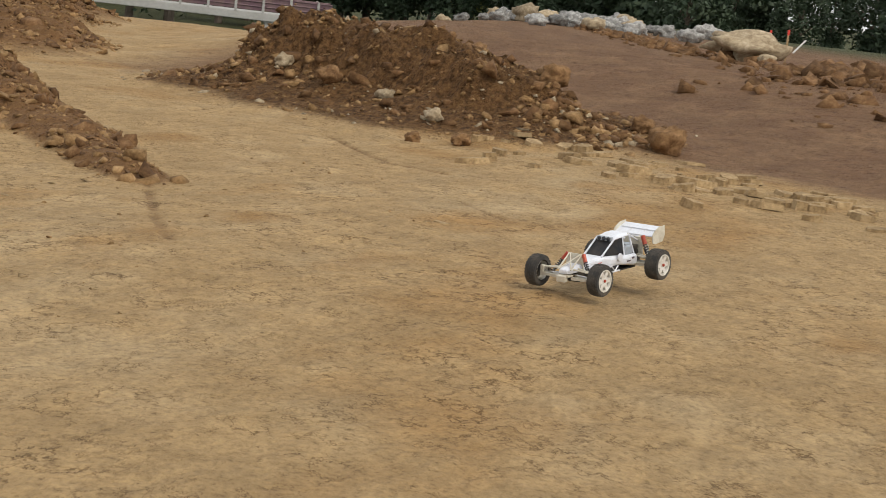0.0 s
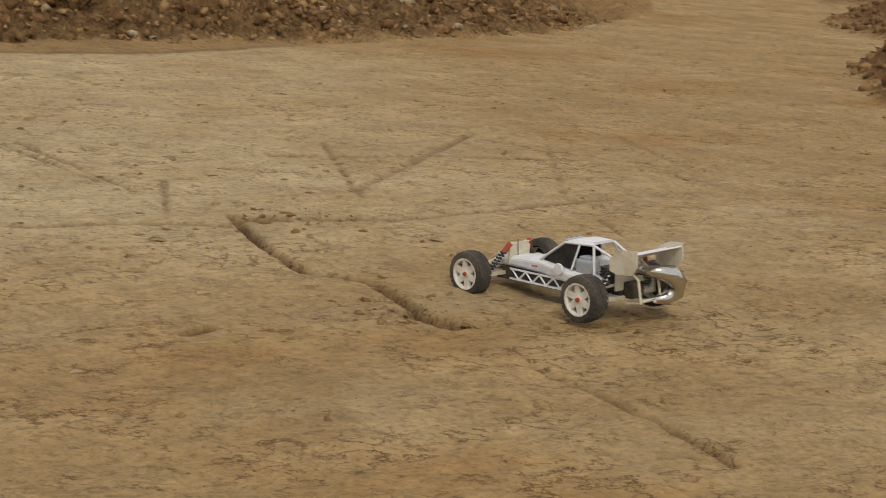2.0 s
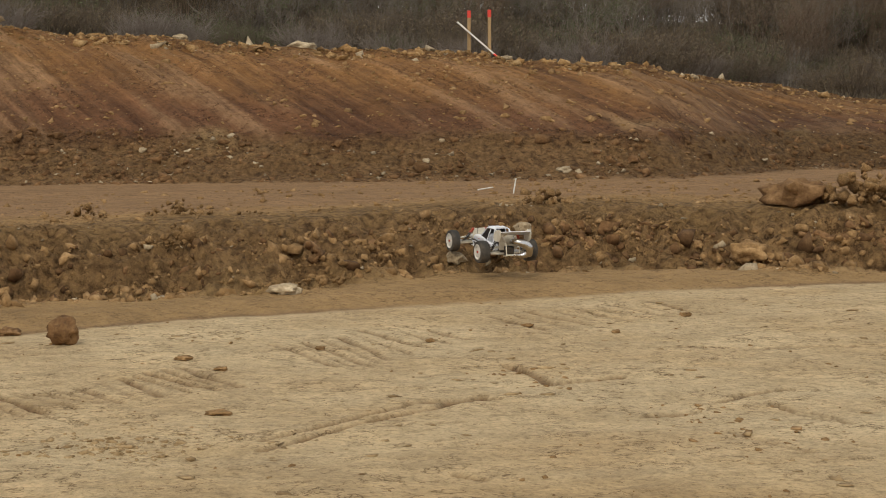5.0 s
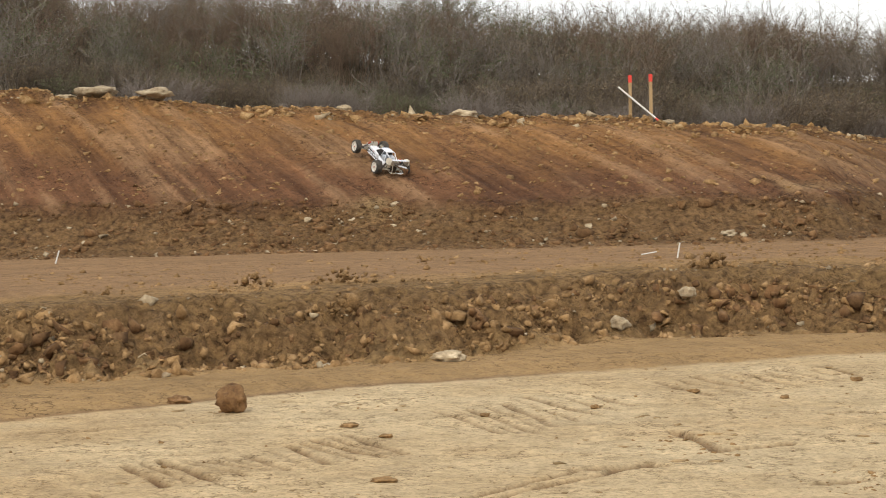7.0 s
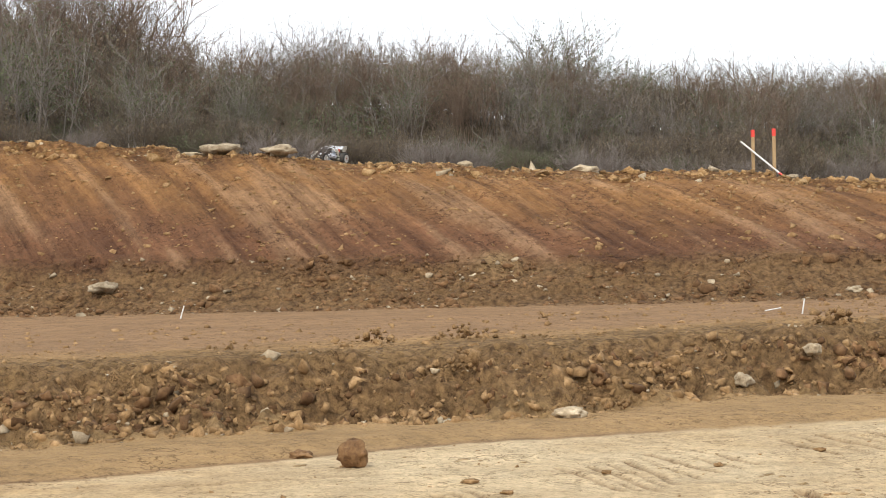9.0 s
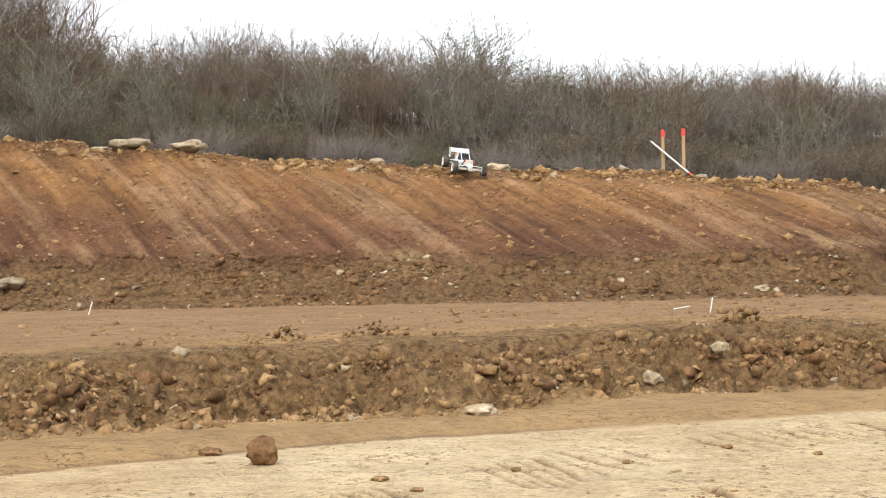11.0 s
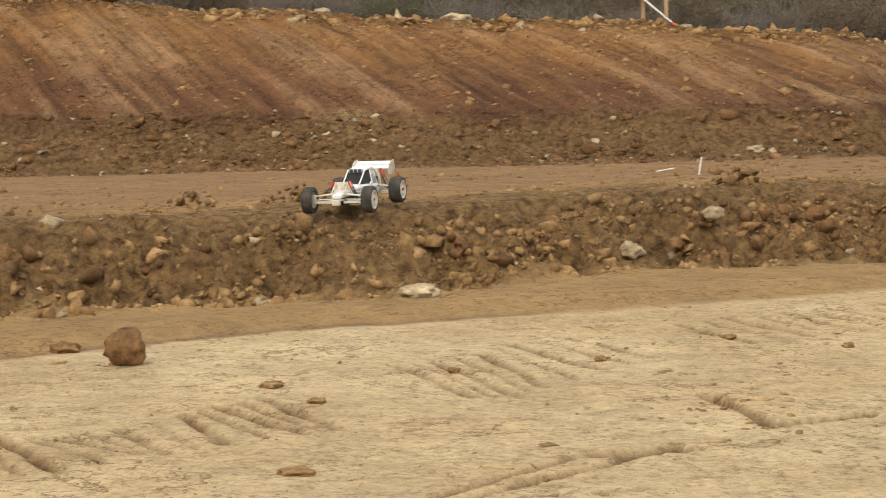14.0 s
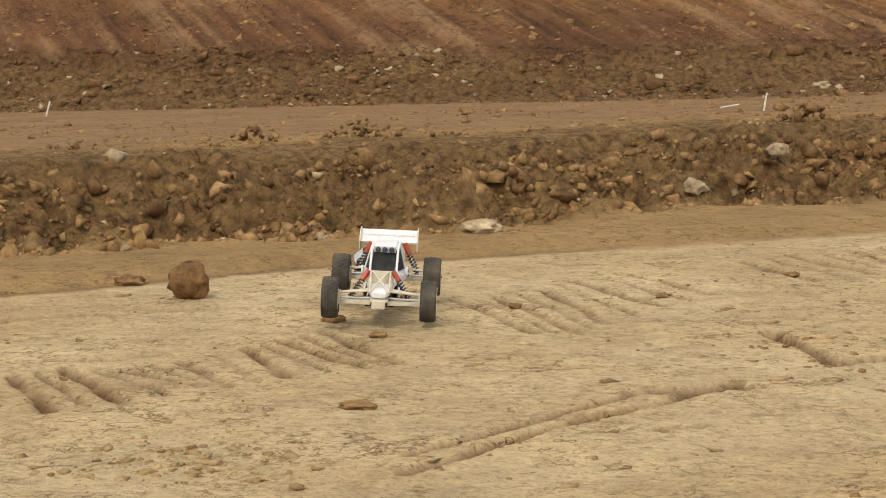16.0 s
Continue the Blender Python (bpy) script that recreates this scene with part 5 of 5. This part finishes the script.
    box(bm, (-0.055, 0, 0.236), (0.022, 0.094, 0.024), bevel=0.004)
    bar = part("light_bar", bm, M_ENGINE, car, "grey roof light bar with three round lamps")
    for y in (-0.029, 0, 0.029):
        bm = bmesh.new()
        lathe(bm, [(0.0, 0.004), (0.009, 0.003), (0.0115, 0.0), (0.0115, -0.01)], 18)
        bmesh.ops.transform(bm, matrix=Matrix.Translation((-0.041, y, 0.237)) @ Matrix.Rotation(-math.pi / 2, 4, "Z"), verts=bm.verts)
        part("lamp", bm, M_GLASS, bar, "dark round lamp lens")
    # engine bay
    bm = bmesh.new()
    box(bm, (-0.172, 0.055, 0.165), (0.075, 0.055, 0.055), bevel=0.010)
    box(bm, (-0.172, 0.055, 0.197), (0.05, 0.04, 0.012), bevel=0.004)
    part("fuel_tank", bm, M_ENGINE, car, "blue-grey tank")
    bm = bmesh.new()
    box(bm, (-0.165, -0.055, 0.160), (0.08, 0.055, 0.05), bevel=0.008)
    part("air_box", bm, M_WHITE, car)
    bm = bmesh.new()
    box(bm, (-0.275, 0.0, 0.105), (0.10, 0.10, 0.075), bevel=0.006)
    for k in range(6):
        box(bm, (-0.265, 0.035, 0.145 + 0.006 * k), (0.06, 0.06, 0.003))
    part("engine", bm, M_DARK, car, "dark finned engine")
    bm = bmesh.new()
    box(bm, (-0.345, 0, 0.10), (0.045, 0.07, 0.06), bevel=0.008)
    part("gearbox", bm, M_DARK, car)
    bm = prism(bmesh.new(), [(-0.318, 0.10), (-0.326, 0.10), (-0.326, 0.215), (-0.318, 0.215)], -0.075, 0.075)
    part("rear_tower", bm, M_CREAM, car, "cream rear shock tower")
    bm = prism(bmesh.new(), [(0.232, 0.11), (0.224, 0.11), (0.216, 0.192), (0.224, 0.192)], -0.055, 0.055)
    part("front_tower", bm, M_CREAM, car)
    bm = tube(bmesh.new(), [(0.21, 0.02, 0.145), (0.212, 0.02, 0.205)], 0.0018, 5)
    part("aerial", bm, M_BLACK, car)
    for s in (1, -1):
        shock(car, (0.222, 0.050 * s, 0.192), (0.268, 0.125 * s, 0.080), 0.0095)
        shock(car, (-0.325, 0.072 * s, 0.222), (-0.300, 0.140 * s, 0.085), 0.011)
        for x, w in ((0.28, 0.032), (-0.29, 0.045)):
            bm = loft(bmesh.new(), [[(x - w, 0.035 * s, 0.066), (x + w, 0.035 * s, 0.066), (x + w, 0.035 * s, 0.080), (x - w, 0.035 * s, 0.080)],
                                    [(x - 0.02, 0.120 * s, 0.066), (x + 0.02, 0.120 * s, 0.066), (x + 0.02, 0.120 * s, 0.080), (x - 0.02, 0.120 * s, 0.080)],
                                    [(x - 0.012, 0.168 * s, 0.062), (x + 0.012, 0.168 * s, 0.062), (x + 0.012, 0.168 * s, 0.078), (x - 0.012, 0.168 * s, 0.078)]])
            part("lower_arm", bm, M_CREAM, car, "cream suspension arm")
            bm = tube(bmesh.new(), [(x - 0.02, 0.040 * s, 0.122), (x, 0.165 * s, 0.108)], 0.0055, 8)
            tube(bm, [(x + 0.02, 0.040 * s, 0.122), (x, 0.165 * s, 0.108)], 0.0045, 8)
            part("upper_arm", bm, M_CREAM, car, "cream upper link")
            bm = bmesh.new()
            box(bm, (x, 0.170 * s, 0.088), (0.026, 0.022, 0.058), bevel=0.004)
            part("hub_carrier", bm, M_CREAM, car)
            bm = tube(bmesh.new(), [(x, 0.03 * s, 0.09), (x, 0.175 * s, 0.087)], 0.005, 8)
            part("drive_shaft", bm, M_STEEL, car)
    bm = bmesh.new()
    box(bm, (0.345, 0, 0.075), (0.03, 0.055, 0.035), bevel=0.006)
    box(bm, (0.318, 0, 0.088), (0.05, 0.075, 0.012), bevel=0.004)
    part("front_bumper", bm, M_CREAM, car, "cream front bumper block")
    bm = bmesh.new()
    for s in (1, -1):
        tube(bm, [(0.325, 0.040 * s, 0.120), (0.225, -0.032 * s, 0.190)], 0.004, 6)
        tube(bm, [(0.325, 0.040 * s, 0.120), (0.225, 0.040 * s, 0.192)], 0.004, 6)
    part("front_brace", bm, M_CREAM, car)
    # exhaust and rear cage
    bm = tube(bmesh.new(), [(-0.27, -0.03, 0.13), (-0.34, -0.02, 0.165), (-0.40, 0.0, 0.178), (-0.432, -0.03, 0.175), (-0.440, -0.085, 0.160), (-0.438, -0.125, 0.125), (-0.430, -0.125, 0.085), (-0.425, -0.08, 0.068), (-0.42, -0.02, 0.072)],
              [0.012, 0.014, 0.018, 0.026, 0.036, 0.040, 0.036, 0.024, 0.012], 14)
    part("exhaust", bm, M_STEEL, car, "polished steel exhaust canister", smooth=True)
    bm = tube(bmesh.new(), [(-0.42, -0.02, 0.072), (-0.46, 0.02, 0.08)], 0.006, 8)
    part("tail_pipe", bm, M_STEEL, car)
    bm = bmesh.new()
    for s in (1, -1):
        tube(bm, [(-0.33, 0.05 * s, 0.20), (-0.41, 0.055 * s, 0.15), (-0.425, 0.055 * s, 0.07), (-0.35, 0.045 * s, 0.055)], 0.0055, 8)
    tube(bm, [(-0.425, -0.055, 0.075), (-0.425, 0.055, 0.075)], 0.0055, 8)
    part("rear_bumper", bm, M_CREAM, car, "cream tubular rear bumper")
    # wing
    bm = loft(bmesh.new(), [[(-0.345, y, 0.222), (-0.395, y, 0.242), (-0.452, y, 0.262), (-0.455, y, 0.257), (-0.395, y, 0.236), (-0.348, y, 0.216)] for y in (-0.125, 0.125)])
    wing = part("wing", bm, M_WHITE, car, "white rear wing with end plates")
    for s in (1, -1):
        bm = prism(bmesh.new(), [(-0.340, 0.185), (-0.335, 0.225), (-0.355, 0.248), (-0.40, 0.268), (-0.458, 0.272), (-0.462, 0.215), (-0.44, 0.183), (-0.37, 0.176)], 0.125 * s, 0.130 * s)
        part("end_plate", bm, M_CREAM, wing)
        bm = tube(bmesh.new(), [(-0.325, 0.04 * s, 0.205), (-0.39, 0.045 * s, 0.236)], 0.005, 6)
        part("wing_stay", bm, M_CREAM, wing)
    bm = bmesh.new()
    box(bm, (-0.395, 0, 0.2455), (0.004, 0.23, 0.006))
    part("wing_rib", bm, M_WHITE, wing)
    return car, build_wheels(car)


buggy, buggy_wheels = build_buggy()

# seconds, x, y, z, turn, nose up, lean
DRIVE = [
    (0, 7.170, 2.221, 0.144, 166.2, -5.3, 3.1),
    (0.5, 6.175, 2.665, 0.115, 152.4, -3.6, 4.3),
    (1, 5.240, 3.297, 0.041, 144.1, -3.7, 2.9),
    (1.5, 4.570, 4.041, -0.001, 127.2, -2.2, 0.8),
    (2, 3.795, 4.923, 0.004, 101.5, -3.0, -2.0),
    (2.5, 3.630, 6.330, 0.034, 97.0, 7.0, 2.0),
    (3, 3.175, 7.663, 0.001, 121.3, 1.3, 0.5),
    (3.5, 2.576, 9.140, -0.005, 114.7, 3.2, 0.2),
    (4, 2.110, 10.525, -0.006, 111.6, -0.1, 2.3),
    (4.2, 1.860, 11.100, 0.009, 112.0, -0.5, -0.4),
    (4.8, 1.360, 12.750, 0.069, 109.0, -0.1, 0.2),
    (5.4, 0.850, 14.400, 0.461, 110.0, 15.3, -1.2),
    (5.9, 0.360, 15.900, 0.487, 112.0, 1.1, -0.0),
    (6.3, -0.133, 17.243, 0.475, 117.5, 3.3, 1.7),
    (6.5, -0.657, 19.896, 0.671, 124.2, 34.6, -2.0),
    (7, -1.483, 21.262, 1.467, 123.4, 27.4, 4.0),
    (7.5, -2.202, 22.603, 2.157, 147.8, 33.7, -0.9),
    (7.7, -2.500, 23.300, 2.225, 160.0, -1.2, 3.1),
    (8, -3.000, 24.300, 2.220, 165.0, 4.9, 0.2),
    (8.2, -3.300, 24.900, 2.283, 170.0, 6.6, -2.6),
    (8.7, -4.200, 25.400, 2.353, 215.0, 3.6, -6.3),
    (9.2, -4.400, 24.900, 2.362, 270.0, -4.0, -4.3),
    (9.7, -3.500, 24.300, 2.259, 315.0, -1.4, -2.0),
    (10.3, -1.600, 22.950, 2.192, 328.0, -3.0, 2.0),
    (10.5, -1.140, 22.900, 2.142, 330.0, -5.0, 2.0),
    (11, -0.870, 22.850, 2.056, 285.0, -10.0, -6.0),
    (11.5, -0.543, 21.978, 1.725, 288.1, -23.9, -6.9),
    (12, -0.087, 20.794, 1.150, 281.0, -23.3, -6.5),
    (12.5, 0.264, 19.948, 0.670, 290.0, -25.4, -10.9),
    (13, 0.693, 15.983, 0.485, 265.2, -1.8, -2.5),
    (13.5, 0.194, 14.148, 0.500, 223.7, 1.3, -0.2),
    (14, -0.839, 13.331, 0.480, 255.6, -2.9, 0.7),
    (14.2, -0.967, 12.927, 0.281, 265.0, -15.1, -13.7),
    (14.5, -0.950, 12.695, 0.357, 274.7, -3.2, -10.1),
    (14.7, -0.911, 12.341, 0.228, 280.0, -3.0, -20.0),
    (14.85, -0.886, 11.913, 0.144, 263.0, 0.0, -10.0),
    (15, -0.870, 11.622, 0.062, 260.6, 1.3, -5.1),
    (15.5, -0.795, 10.862, 0.037, 275.2, -1.7, -1.7),
    (16, -0.657, 9.483, 0.046, 273.0, -1.8, -3.6),
]


def motions():
    rows, spins, dist, last = [], [], 0.0, None
    for t, x, y, z, a, p, r in DRIVE:
        rows.append((t, Matrix.Translation((x, y, z)) @ pose(0, 0, 0, 0, 0, a) @ pose(0, 0, 0, 0, -p, 0) @ pose(0, 0, 0, r, 0, 0)))
    walk(buggy, rows)
    ts = [d[0] for d in DRIVE]
    xy = np.array([[d[1], d[2]] for d in DRIVE])
    angle = 0.0
    for k in range(161):
        t = k / 10
        here = np.array([np.interp(t, ts, xy[:, 0]), np.interp(t, ts, xy[:, 1])])
        if last is not None:
            angle += min(80.0, math.degrees(np.linalg.norm(here - last) / 0.086))
        last = here
        spins.append((t, angle))
    for w in buggy_wheels:
        x, y, z = w.location
        walk(w, [(t, pose(x, y, z, 0, a, 0)) for t, a in spins])


motions()
